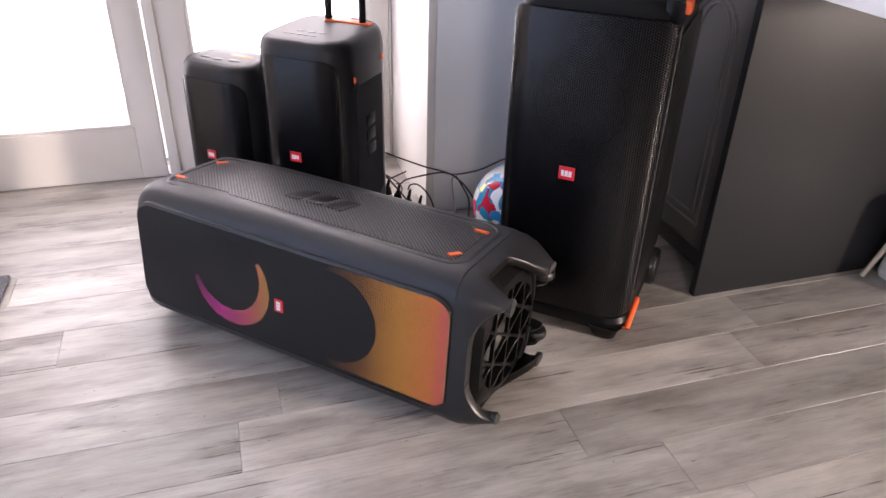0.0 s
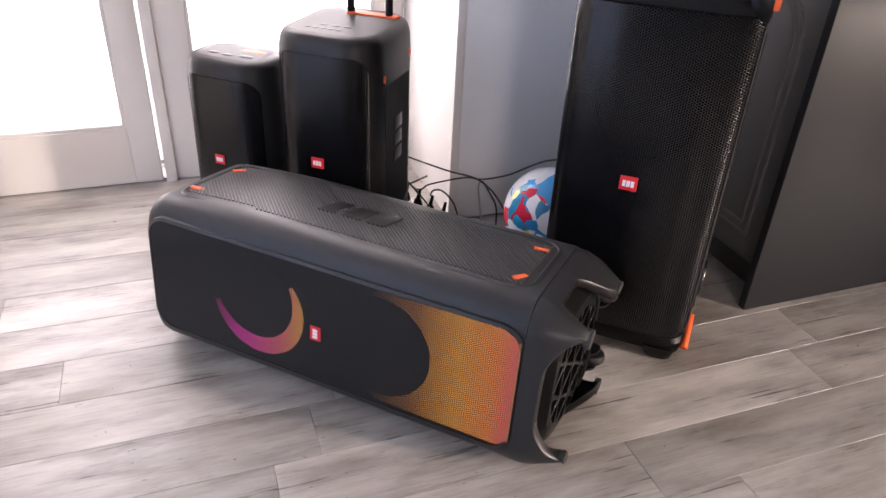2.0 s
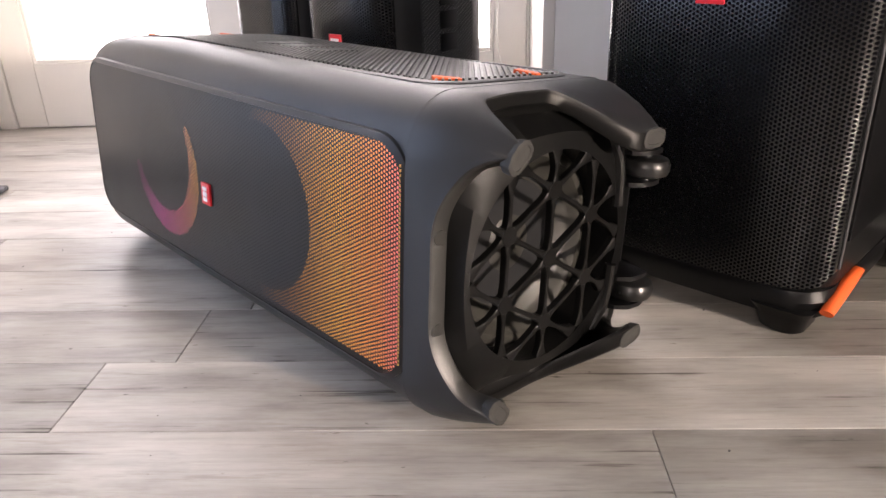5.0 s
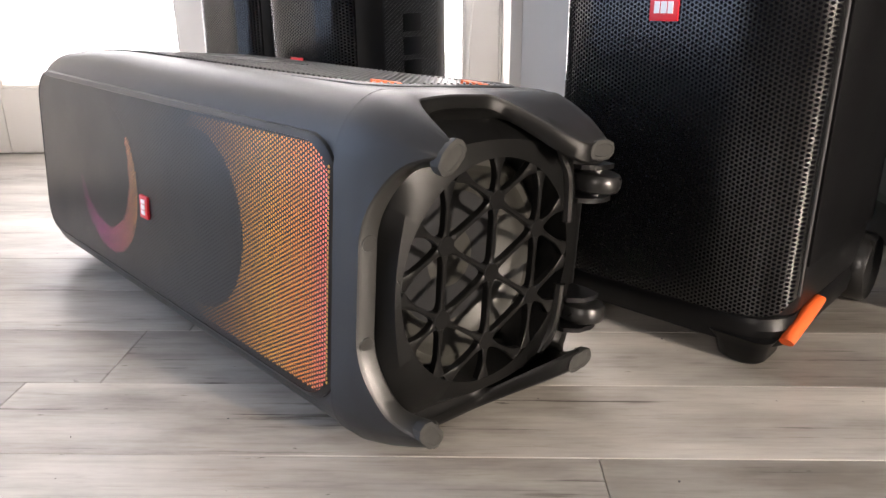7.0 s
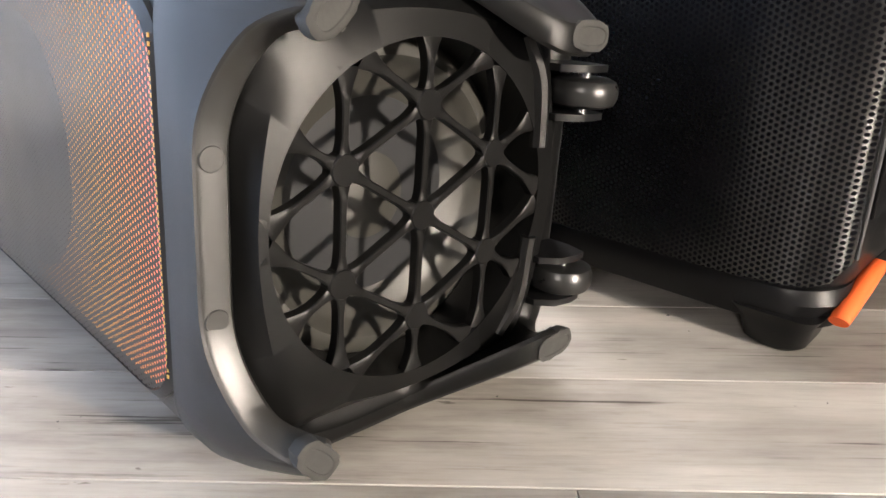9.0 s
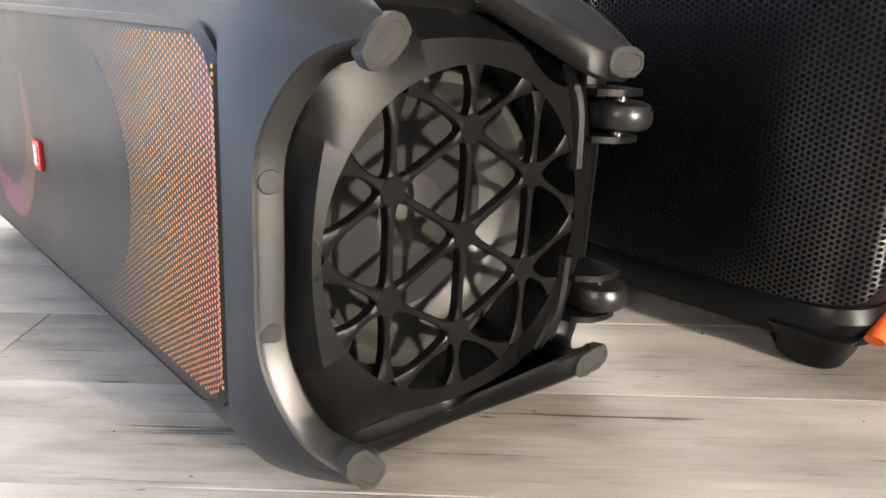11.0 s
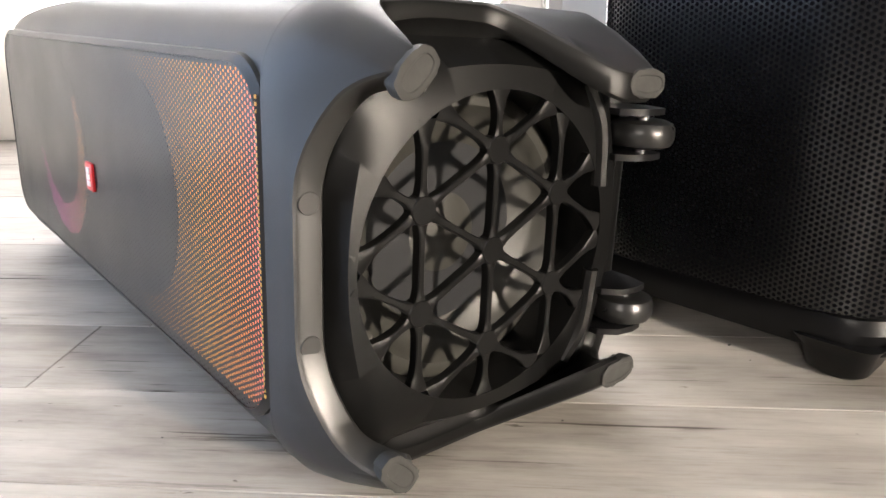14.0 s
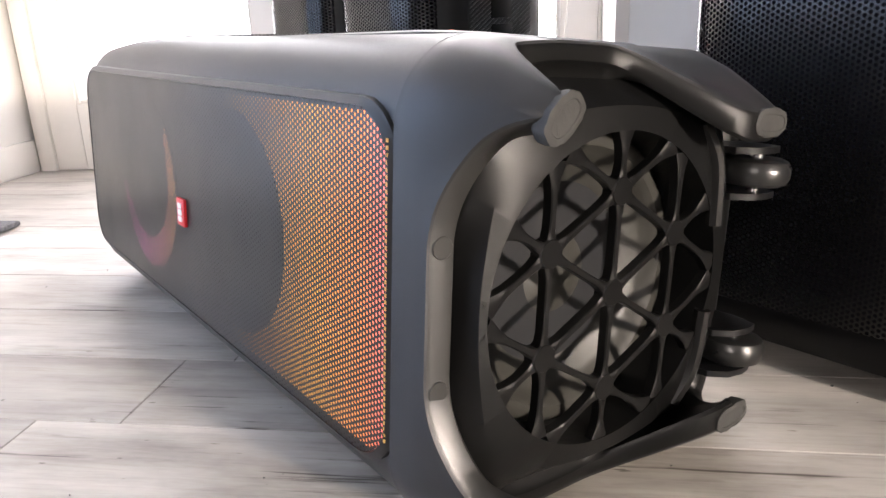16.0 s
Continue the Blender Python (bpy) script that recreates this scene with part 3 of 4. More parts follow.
        m = Matrix.Translation((x, y, top_h(y, x) + 0.002)) @ Matrix.Rotation(radians(turn), 4, "Z") @ Matrix.Rotation(radians(5), 4, "Y")
        add_box(bm, -0.017, 0.017, -0.0065, 0.0065, -0.004, 0.0016, 0.0012, m)
        part("pad", bm, M_ORANGE, sp, "orange rubber pad")
    # pads it rests on
    for x, y in ((0.10, 0.05), (0.10, 0.26), (0.88, 0.05), (0.88, 0.26)):
        bm = bmesh.new()
        hb = CH - 0.195 * (1 - 0.026 * (y - CD + 0.185) / 0.37)
        zf = (-0.004 + y * math.sin(radians(5.0))) / math.cos(radians(5.0))
        add_box(bm, x - 0.02, x + 0.02, y - 0.008, y + 0.008, min(hb - 0.004, zf + 0.0008), hb + 0.006, 0.002)
        part("pad", bm, M_ORANGE, sp, "orange rubber pad")
    base_end(sp)
    return sp


# the base's four feet: place on the outline, reach, half the tip's length, how gently the skirt falls away on either side, lean inwards
FEET = (((-0.040, 0.382), 1.066, 0.018, 0.042, 0.115, 0.34), ((-0.040, 0.032), 1.062, 0.018, 0.115, 0.058, 0.30), ((0.246, 0.020), 1.064, 0.022, 0.105, 0.050, 0.70), ((0.236, 0.395), 1.066, 0.022, 0.050, 0.105, 0.66))


def base_end(sp):
    outer = section(0.0, 0.070, 14, 0.013)
    wide = len(outer)
    # the outline in even steps, with its length and its inward normal
    per = []
    for i in range(wide):
        a, b = Vector(outer[i]), Vector(outer[(i + 1) % wide])
        steps = max(1, round((b - a).length / 0.005))
        per += [a.lerp(b, k / steps) for k in range(steps)]
    m_ = len(per)
    along = [0.0]
    for a, b in zip(per, per[1:]):
        along.append(along[-1] + (b - a).length)
    total = along[-1] + (per[0] - per[-1]).length
    normal, tangent = [], []
    for i in range(m_):
        t = (per[(i + 3) % m_] - per[i - 3]).normalized()
        tangent.append(t)
        normal.append(Vector((-t.y, t.x)))

    def gap(i, j):
        """Signed way along the outline from j to i."""
        return (along[i] - along[j] + total / 2) % total - total / 2

    def ease(x):
        x = max(0.0, min(1.0, x))
        return x * x * (3 - 2 * x)
    at = [min(range(m_), key=lambda i: (per[i] - Vector(f[0])).length) for f in FEET]
    tops, slope, near = [], [], []
    for i in range(m_):
        reach, lean, close = 0.997, 0.40, 0.0
        for j, (_, tip, half, before, after, k) in zip(at, FEET):
            g = gap(i, j)
            x = (abs(g) - half) / (after if g > 0 else before)
            # towards the flat front rim the skirt rises in a hollow curve, elsewhere in a soft step
            w = max(0.0, 1 - max(0.0, x)) ** 2 if (j == at[0] and g > 0) or (j == at[1] and g < 0) else 1 - ease(x)
            reach = max(reach, 0.997 + (tip - 0.997) * w)
            if w > close:
                close, lean = w, k
        tops.append(reach)
        slope.append(lean)
        near.append(close)

    def ring(level, inset):
        """The outline at each point's own height and distance inwards."""
        return [(level[i], per[i].x + normal[i].x * inset[i], per[i].y + normal[i].y * inset[i]) for i in range(m_)]
    lean = [0.002 + k * max(0.0, s - 0.997) + 0.009 * max(1 - ease(abs(gap(i, j)) / 0.110) for j in at[:2]) for i, (k, s) in enumerate(zip(slope, tops))]
    rings = [ring([0.957] * m_, [0.0] * m_), ring([0.962] * m_, [0.0005] * m_), ring([0.980] * m_, [0.001] * m_)]
    for f in (0.35, 0.7, 0.97):
        rings.append(ring([0.98 + (s - 0.98) * f for s in tops], [0.001 + (q - 0.001) * f ** 1.25 for q in lean]))
    edge0 = ring(tops, [q + 0.002 for q in lean])
    rings.append(edge0)
    bm = bmesh.new()
    loft(bm, rings, False, False)
    base = part("base", bm, M_BODY, sp, "flared charcoal plastic base")
    # flat rim along the front, rounded black lip round the rest
    width = [0.0220 if per[i].x < 0.0 and near[i] < 0.9 else 0.014 + 0.010 * near[i] for i in range(m_)]
    width = [sum(width[(i + k) % m_] for k in range(-9, 10)) / 19 for i in range(m_)]
    r1 = ring([s + 0.0015 for s in tops], [q + 0.005 for q in lean])
    r2 = ring([s + 0.0010 for s in tops], [q + w for q, w in zip(lean, width)])
    r3 = ring([s - 0.0020 for s in tops], [q + w + 0.0025 for q, w in zip(lean, width)])
    r4 = ring([min(s, 0.999) - 0.005 for s in tops], [max(0.0285, w + 0.006) for w in width])
    front = [i for i in range(m_) if per[i].x < -0.012]
    i0, i1 = front[0], front[-1]
    bm = bmesh.new()
    loft(bm, [r[i0:i1 + 1] for r in (edge0, r1, r2, r3, r4)], False, False, closed=False)
    part("rim", bm, M_RIM, base, "flat satin grey rim")
    bm = bmesh.new()
    loft(bm, [r[i1:] + r[:i0 + 1] for r in (edge0, r1, r2, r3, r4)], False, False, closed=False)
    part("skirt_lip", bm, M_PLATE, base, "black inner lip of the base")
    # end plate with a round opening
    R, C = 0.130, Vector((0.111, 0.204))

    def circle(p, r):
        v = (Vector(p) - C).normalized() * r
        return (C.x + v.x, C.y + v.y)

    def dome(p):
        return 1.018 + 0.035 * (p[0] + 0.02) - 0.12 * max(0.0, (Vector(p) - C).length - 0.130)
    mids = [tuple((Vector((a[1], a[2])) + Vector(circle((a[1], a[2]), R))) / 2) for a in r4]
    bm = bmesh.new()
    cs = [circle((a[1], a[2]), R) for a in r4]
    loft(bm, [r4, [(dome(p) - 0.0010, *p) for p in mids], [(dome(p), *p) for p in cs], [(dome(p) - 0.008, *p) for p in cs], [(0.978, *circle(p, R - 0.002)) for p in cs]], False, False)
    part("end_plate", bm, M_PLATE, base, "textured black end plate with a round opening")
    # plugs in the rim
    for h in (0.257, 0.149):
        bm = bmesh.new()
        revolve(bm, [(0.0085, -0.001), (0.0085, 0.0003), (0.0080, 0.0008), (0.0, 0.0008)], Matrix.Translation((0.9989, -0.0465, h)) @ Matrix.Rotation(radians(90), 4, "Y"), 24)
        part("plug", bm, M_RIM, base, smooth=False)
    # triangular lattice across the opening
    bm = bmesh.new()
    step = 0.0828
    nodes_ = []
    for i in range(-3, 4):
        for j in range(-4, 5):
            p = Vector((C.x + i * step * 0.8660, C.y + (j + (0.5 if i % 2 else 0.0)) * step))
            nodes_.append(p)
    limit = R + 0.0015

    def clip(a, b):
        """The stretch of a to b inside the opening."""
        ts = [k / 40 for k in range(41) if (a.lerp(b, k / 40) - C).length < limit]
        return (a.lerp(b, ts[0]), a.lerp(b, ts[-1])) if len(ts) > 3 else None
    for i, a in enumerate(nodes_):
        for b in nodes_[i + 1:]:
            if abs((a - b).length - step) > 0.004:
                continue
            seg = clip(a, b)
            if seg is None:
                continue
            p, q = seg
            u = (q - p).normalized()
            w = Vector((-u.y, u.x))
            prof = ((-0.0029, -0.0090), (-0.0029, -0.001), (-0.0020, 0.0), (0.0020, 0.0), (0.0029, -0.001), (0.0029, -0.0090))
            steps = 16
            rings = []
            for k in range(steps + 1):
                c = p.lerp(q, k / steps)
                # webs widen into the hubs
                close = min([(c - nn).length for nn in (a, b)] + [max(0.0, R - (c - C).length)])
                fat = 1.0 + 2.4 * max(0.0, 1 - close / 0.024) ** 2
                rings.append([(dome(c) + up - 0.0005, c.x + w.x * o * fat, c.y + w.y * o * fat) for o, up in prof])
            loft(bm, rings)
    for p in nodes_:
        if (p - C).length < R - 0.006:
            m = Matrix.Translation((dome(p), p.x, p.y)) @ Matrix.Rotation(radians(90), 4, "Y")
            revolve(bm, [(0.0122, -0.0105), (0.0122, -0.0014), (0.0108, 0.0002), (0.0, 0.0003)], m, 18)
    part("lattice", bm, M_PLATE, base, "triangular black lattice over the woofer")
    # woofer behind it
    bm = bmesh.new()
    m = Matrix.Translation((0.978, C.x, C.y)) @ Matrix.Rotation(radians(90), 4, "Y")
    prof = [(0.145, -0.030), (0.145, -0.012), (0.136, -0.010), (0.131, -0.004), (0.123, 0.002), (0.114, 0.002), (0.107, -0.004), (0.104, -0.010), (0.098, -0.013), (0.062, -0.034), (0.058, -0.035), (0.054, -0.031), (0.040, -0.024), (0.020, -0.019), (0.0, -0.018)]
    revolve(bm, prof, m, 64)
    part("woofer", bm, M_CONE, base, "dark grey woofer cone with a rolled surround")
    # oval rubber pads on the four tips
    rng = random.Random(6)
    for j, (_, tip, half, *_rest) in zip(at, FEET):
        mid = per[j] + normal[j] * (lean[j] + 0.0105)
        t, n = tangent[j], normal[j]
        rings = []
        ragged = [rng.uniform(-0.0008, 0.0008) for q in range(28)]
        for s, grow in ((tip - 0.010, 0.0), (tip - 0.003, 0.0012), (tip + 0.0022, 0.0012), (tip + 0.0036, -0.0012), (tip + 0.0034, -0.0035), (tip + 0.0026, -0.0042), (tip + 0.0026, -0.0075)):
            ringp = []
            for q in range(28):
                c, z = math.cos(2 * math.pi * q / 28), math.sin(2 * math.pi * q / 28)
                g = grow + ragged[q] * (grow > -0.002)
                p = mid + t * ((half + g) * math.copysign(abs(c) ** 0.75, c)) + n * ((0.0108 + g) * math.copysign(abs(z) ** 0.75, z))
                ringp.append((s, p.x, p.y))
            rings.append(ringp)
        bm = bmesh.new()
        loft(bm, rings)
        part("rubber_foot", bm, M_RUBBER, base, "worn grey rubber foot")
    # transport wheels at the back edge
    for h in (0.292, 0.122):
        bm = bmesh.new()
        m = Matrix.Translation((1.030, 0.285, h))
        prof = [(0.010, -0.0125), (0.022, -0.0125), (0.0275, -0.010), (0.030, -0.005), (0.0305, 0.0), (0.030, 0.005), (0.0275, 0.010), (0.022, 0.0125), (0.010, 0.0125)]
        revolve(bm, prof, m, 36)
        wheel = part("wheel", bm, M_TYRE, base, "glossy black transport wheel")
        bm = bmesh.new()
        rod(bm, (1.030, 0.285, h - 0.022), (1.030, 0.285, h + 0.022), 0.006)
        part("axle", bm, M_STEEL, wheel)
        for sgn in (-1, 1):
            bm = bmesh.new()
            rings = []
            for z in (h + sgn * 0.0175, h + sgn * 0.0235):
                rings.append([(0.992, 0.245, z), (1.030, 0.250, z), (1.043, 0.265, z), (1.046, 0.285, z), (1.043, 0.300, z), (1.02, 0.306, z), (0.98, 0.304, z)])
            loft(bm, rings)
            part("bracket", bm, M_BLACK, base)
        bm = bmesh.new()
        tube(bm, [(1.018, 0.215, h + 0.045 * (1 if h > 0.2 else -1)), (1.024, 0.232, h + 0.010 * (1 if h > 0.2 else -1)), (1.026, 0.236, h - 0.045 * (1 if h > 0.2 else -1))], 0.0075, 8, 4)
        part("skid", bm, M_PLATE, base, "raised black skid bar")


M_LED = glow("diode_light", 0, [(0.64, (0.02, 0.008, 0.0)), (0.73, (0.25, 0.10, 0.012)), (0.83, (0.85, 0.38, 0.05)), (0.91, (1.0, 0.30, 0.07)), (0.952, (1.0, 0.16, 0.20))], 2.5)
M_EDGE = glow("edge_diode_light", 2, [(0.0, (0.75, 0.50, 0.10)), (0.35, (0.85, 0.45, 0.10))], 0.9)
M_LEDRING = glow("diode_ring_light", 0, [(0.20, (0.05, 0.0, 0.02)), (0.30, (1.0, 0.06, 0.55)), (0.40, (1.0, 0.20, 0.25)), (0.47, (1.0, 0.55, 0.08))], 2.0)
lying_speaker()


def loudspeaker(name, label, m, w, dp, h, foot, lean, tall):
    """An upright party speaker: origin under the middle of its front, y to the back."""
    sp = thing(name, label, "speaker", m, group="party speakers along the wall")
    hw = w / 2
    rc = 0.066 if tall else 0.094
    bm = bmesh.new()
    rings = []
    cy = dp / 2

    def ring(z, inset, shear):
        return [(u, cy + v + shear, z) for u, v in rrect(hw - inset, dp / 2 - inset, rc - min(inset, 0.02), 10)]
    z0 = foot
    crown = ((h - 0.10, 0.002), (h - 0.055, 0.006), (h - 0.025, 0.016), (h - 0.008, 0.030), (h, 0.045)) if tall else ((h - 0.07, 0.0), (h - 0.035, 0.002), (h - 0.015, 0.008), (h - 0.005, 0.016), (h, 0.026))
    for z, inset in ((z0, 0.030), (z0 + 0.012, 0.010), (z0 + 0.035, 0.0), (z0 + 0.10, 0.0), (h * 0.5, 0.0)) + crown:
        rings.append(ring(z, inset, lean * z))
    loft(bm, rings)
    part("cabinet", bm, M_BLACK if tall else M_SHELL, sp)
    # bowed perforated grille on the front, with rounded corners
    bm = bmesh.new()
    gz0, gz1 = z0 + (0.030 if tall else 0.05), h - (0.035 if tall else 0.045)
    gw = hw - (0.002 if tall else 0.020)
    cols, rows_, rg = 24, 18, 0.028 if tall else 0.045
    zc = (gz0 + gz1) / 2

    def front_y(x, z):
        if not tall:
            # follows the rounded cabinet
            q = min(1.0, max(0.0, (abs(x) - (hw - rc)) / rc))
            return lean * z - 0.0035 + rc * (1 - math.sqrt(1 - q * q))
        q = max(0.0, (abs(x) - (gw - 0.110)) / 0.110)
        return lean * z - 0.012 + 0.058 * (1 - math.sqrt(1 - 0.96 * min(1.0, q) ** 2))
    grid = []
    for j in range(rows_ + 1):
        z = gz0 + (gz1 - gz0) * (0.5 - 0.5 * math.cos(math.pi * j / rows_))
        dz = max(0.0, abs(z - zc) - ((gz1 - gz0) / 2 - rg))
        half = gw - rg + math.sqrt(max(0.0, rg ** 2 - dz ** 2))
        grid.append([bm.verts.new((half * math.sin(math.pi / 2 * (2 * i / cols - 1)), front_y(half * math.sin(math.pi / 2 * (2 * i / cols - 1)), z), z)) for i in range(cols + 1)])
    for j in range(rows_):
        for i in range(cols):
            bm.faces.new((grid[j][i], grid[j][i + 1], grid[j + 1][i + 1], grid[j + 1][i]))
    edge = grid[0] + [r[-1] for r in grid[1:-1]] + grid[-1][::-1] + [r[0] for r in grid[-2:0:-1]]
    back = [bm.verts.new((v.co.x, v.co.y + (0.026 if tall else 0.010), v.co.z)) for v in edge]
    for i in range(len(edge)):
        k = (i + 1) % len(edge)
        bm.faces.new((edge[i], edge[k], back[k], back[i]))
    part("grille", bm, M_GRILLE, sp, "black perforated steel grille")
    return sp, gz0, gz1, front_y


# tall speaker beside the base of the lying one
TALL = Matrix.Translation((0.964 + 0.010, 0.569, 0)) @ Matrix.Rotation(radians(8), 4, "Z")
sp, gz0, gz1, fy = loudspeaker("party_speaker", "tall black party speaker standing on the floor beside the grey cabinets", TALL, 0.385, 0.40, 0.892, 0.045, 0.0, True)
badge_on(sp, Matrix.Translation((-0.010, fy(-0.01, 0.471) - 0.0005, 0.471)), 0.040, 0.034)
for cz in (0.645,):
    bm = bmesh.new()
    ring = [(0.108 * math.cos(2 * math.pi * k / 48), fy(0.108 * math.cos(2 * math.pi * k / 48), cz) - 0.0005, cz + 0.108 * math.sin(2 * math.pi * k / 48)) for k in range(49)]
    tube(bm, ring, 0.0012, 6, 1)
    part("driver_ring", bm, M_GRILLE, sp, "faint round driver outline in the grille")
for x in (-0.1915, 0.1915):
    bm = bmesh.new()
    tube(bm, [(x, 0.052, 0.10), (x, 0.052, 0.4), (x, 0.052, 0.84)], 0.0020, 8, 4)
    part("trim_strip", bm, M_CHROME, sp, "thin bright metal trim")
for x0, x1 in ((0.105, 0.172), (-0.172, -0.105)):
    bm = bmesh.new()
    loft(bm, [[((x0 + x1) / 2 + u, 0.040 + v, z) for u, v in rrect(0.036 + i, 0.044 + i, 0.02, 6)] for z, i in ((0.0, -0.010), (0.006, -0.004), (0.03, 0.002), (0.045, 0.01))])
    part("front_foot", bm, M_BLACK, sp)
bm = bmesh.new()
loft(bm, [[(u, 0.20 + v, z) for u, v in rrect(0.196 + i, 0.211 + i, 0.06, 8)] for z, i in ((0.022, -0.030), (0.031, -0.006), (0.058, -0.001), (0.072, -0.006))])
part("base", bm, M_BLACK, sp, "moulded black base")
for x in (-0.175, 0.175):
    bm = bmesh.new()
    revolve(bm, [(0.012, -0.02), (0.052, -0.02), (0.058, -0.012), (0.058, 0.012), (0.052, 0.02), (0.012, 0.02)], Matrix.Translation((x * 1.09, 0.355, 0.058)) @ Matrix.Rotation(radians(90), 4, "Y"), 32)
    part("wheel", bm, M_TYRE, sp, "black transport wheel")
bm = bmesh.new()
rings = []
for k in range(11):
    t = k / 10
    y, z = 0.014 + 0.118 * t, 0.046 + 0.027 * t
    r = 0.0130 * min(1.0, 0.45 + 3 * t, 0.5 + 3 * (1 - t)) * (0.92 + 0.10 * math.cos(11 * t))
    rings.append([(0.196 + 0.010 * math.cos(2 * math.pi * q / 14), y - 0.5 * r * math.sin(2 * math.pi * q / 14), z + r * math.sin(2 * math.pi * q / 14)) for q in range(14)])
loft(bm, rings)
part("accent", bm, M_ORANGE, sp, "orange flash beside the wheel")
bm = bmesh.new()
add_box(bm, 0.150, 0.196, 0.03, 0.38, 0.842, 0.90, 0.014)
part("handle", bm, M_BLACK, sp, "moulded side handle")
bm = bmesh.new()
add_box(bm, 0.186, 0.206, 0.035, 0.075, 0.868, 0.898, 0.006)
part("accent", bm, M_ORANGE, sp, "orange insert at the handle")
bm = bmesh.new()
add_box(bm, 0.191, 0.196, 0.06, 0.36, 0.14, 0.82, 0.0022)
part("side_panel", bm, M_BLACK, sp)

# middle speaker with its pull-out handle
MID = Matrix.Translation((0.158 + 0.008, 0.448, 0)) @ Matrix.Rotation(radians(12), 4, "Z")
sp, gz0, gz1, fy = loudspeaker("party_speaker", "black party speaker with a pull-out handle standing behind the lying one", MID, 0.295, 0.35, 0.684, 0.030, 0.0, False)
badge_on(sp, Matrix.Translation((-0.010, fy(-0.01, 0.346) - 0.0005, 0.346)), 0.036, 0.030)
bm = bmesh.new()
loft(bm, [[(u, 0.165 + v, z) for u, v in rrect(0.118 + i, 0.125 + i, 0.04, 8)] for z, i in ((0.680, 0.006), (0.6842, 0.002), (0.6850, -0.006))])
ctrl = part("control_panel", bm, M_TOP, sp, "grey top control panel")
bm = bmesh.new()
for k in range(5):
    add_box(bm, -0.07 + 0.022 * k, -0.056 + 0.022 * k, 0.075, 0.085, 0.6845, 0.6862, 0.001)
for k in range(3):
    add_box(bm, -0.045 + 0.035 * k, -0.025 + 0.035 * k, 0.11, 0.122, 0.6845, 0.6862, 0.001)
part("buttons", bm, M_BLACK, ctrl)
bm = bmesh.new()
add_box(bm, -0.035, 0.115, 0.248, 0.282, 0.682, 0.6905, 0.006)
part("handle_well", bm, M_ORANGE, sp, "orange handle recess")
for x in (-0.025, 0.088):
    bm = bmesh.new()
    rod(bm, (x, 0.262, 0.66), (x, 0.262, 0.985), 0.0105)
    part("handle_rod", bm, M_BLACK, sp)
bm = bmesh.new()
tube(bm, [(-0.025, 0.262, 0.98), (0.0, 0.262, 1.0), (0.06, 0.262, 1.0), (0.088, 0.262, 0.98)], 0.012, 10, 6)
part("handle_grip", bm, M_BLACK, sp)
bm = bmesh.new()
add_box(bm, 0.143, 0.1486, 0.092, 0.262, 0.07, 0.55, 0.001)
panel = part("side_panel", bm, M_BODY, sp, "ribbed side panel")
for k in range(62):
    bm = bmesh.new()
    z = 0.075 + k * 0.008
    a, b = Vector((0.1486, 0.095, z)), Vector((0.1486, 0.259, z + 0.10))
    if b.z > 0.548:
        b = a.lerp(b, (0.548 - a.z) / 0.10)
    if (b - a).length > 0.02:
        vs = [bm.verts.new(p) for p in (a + Vector((0, 0, -0.002)), b + Vector((0, 0, -0.002)), b + Vector((0.0018, 0, 0)), a + Vector((0.0018, 0, 0)), a + Vector((0, 0, 0.002)), b + Vector((0, 0, 0.002)))]
        bm.faces.new((vs[0], vs[1], vs[2], vs[3]))
        bm.faces.new((vs[3], vs[2], vs[5], vs[4]))
        part("rib", bm, M_RIDGE, panel, smooth=False)
bm = bmesh.new()
for z0, z1, y0, y1 in ((0.315, 0.352, 0.15, 0.205), (0.362, 0.399, 0.15, 0.205), (0.409, 0.446, 0.15, 0.205)):
    add_box(bm, 0.148, 0.1508, y0, y1, z0, z1, 0.001)
part("mark", bm, M_BLACK, panel, "plain black raised mark")
for y, z in ((0.085, 0.572), (0.262, 0.598)):
    bm = bmesh.new()
    revolve(bm, [(0.006, 0.0), (0.005, 0.003), (0.0, 0.004)], Matrix.Translation((0.1475, y, z)) @ Matrix.Rotation(radians(90), 4, "Y") @ Matrix.Diagonal((1.8, 1.0, 1, 1)), 20)
    part("accent", bm, M_ORANGE, sp, "orange insert")
for x in (-1, 1):
    bm = bmesh.new()
    revolve(bm, [(0.008, -0.016), (0.034, -0.016), (0.038, -0.009), (0.038, 0.009), (0.034, 0.016), (0.008, 0.016)], Matrix.Translation((x * 0.165, 0.335, 0.038)) @ Matrix.Rotation(radians(90), 4, "Y"), 28)
    wheel = part("wheel", bm, M_TYRE, sp, "black transport wheel")
    bm = bmesh.new()
    add_box(bm, x * 0.165 - 0.012, x * 0.165 + 0.012, 0.270, 0.292, 0.030, 0.062, 0.005)
    part("accent", bm, M_ORANGE, wheel, "orange flash beside the wheel")
for x in (-0.11, 0.11):
    part("front_foot", boxes((x - 0.025, x + 0.025, 0.03, 0.08, 0.0, 0.04), bevel=0.006), M_BLACK, sp)

# small speaker by the doors
SMALL = Matrix.Translation((-0.172, 0.410, 0)) @ Matrix.Rotation(radians(8), 4, "Z")
sp, gz0, gz1, fy = loudspeaker("party_speaker", "small black party speaker standing by the glazed doors", SMALL, 0.285, 0.21, 0.564, 0.012, 0.02, False)
badge_on(sp, Matrix.Translation((-0.008, fy(0, 0.279) - 0.0005, 0.279)), 0.032, 0.028)
bm = bmesh.new()
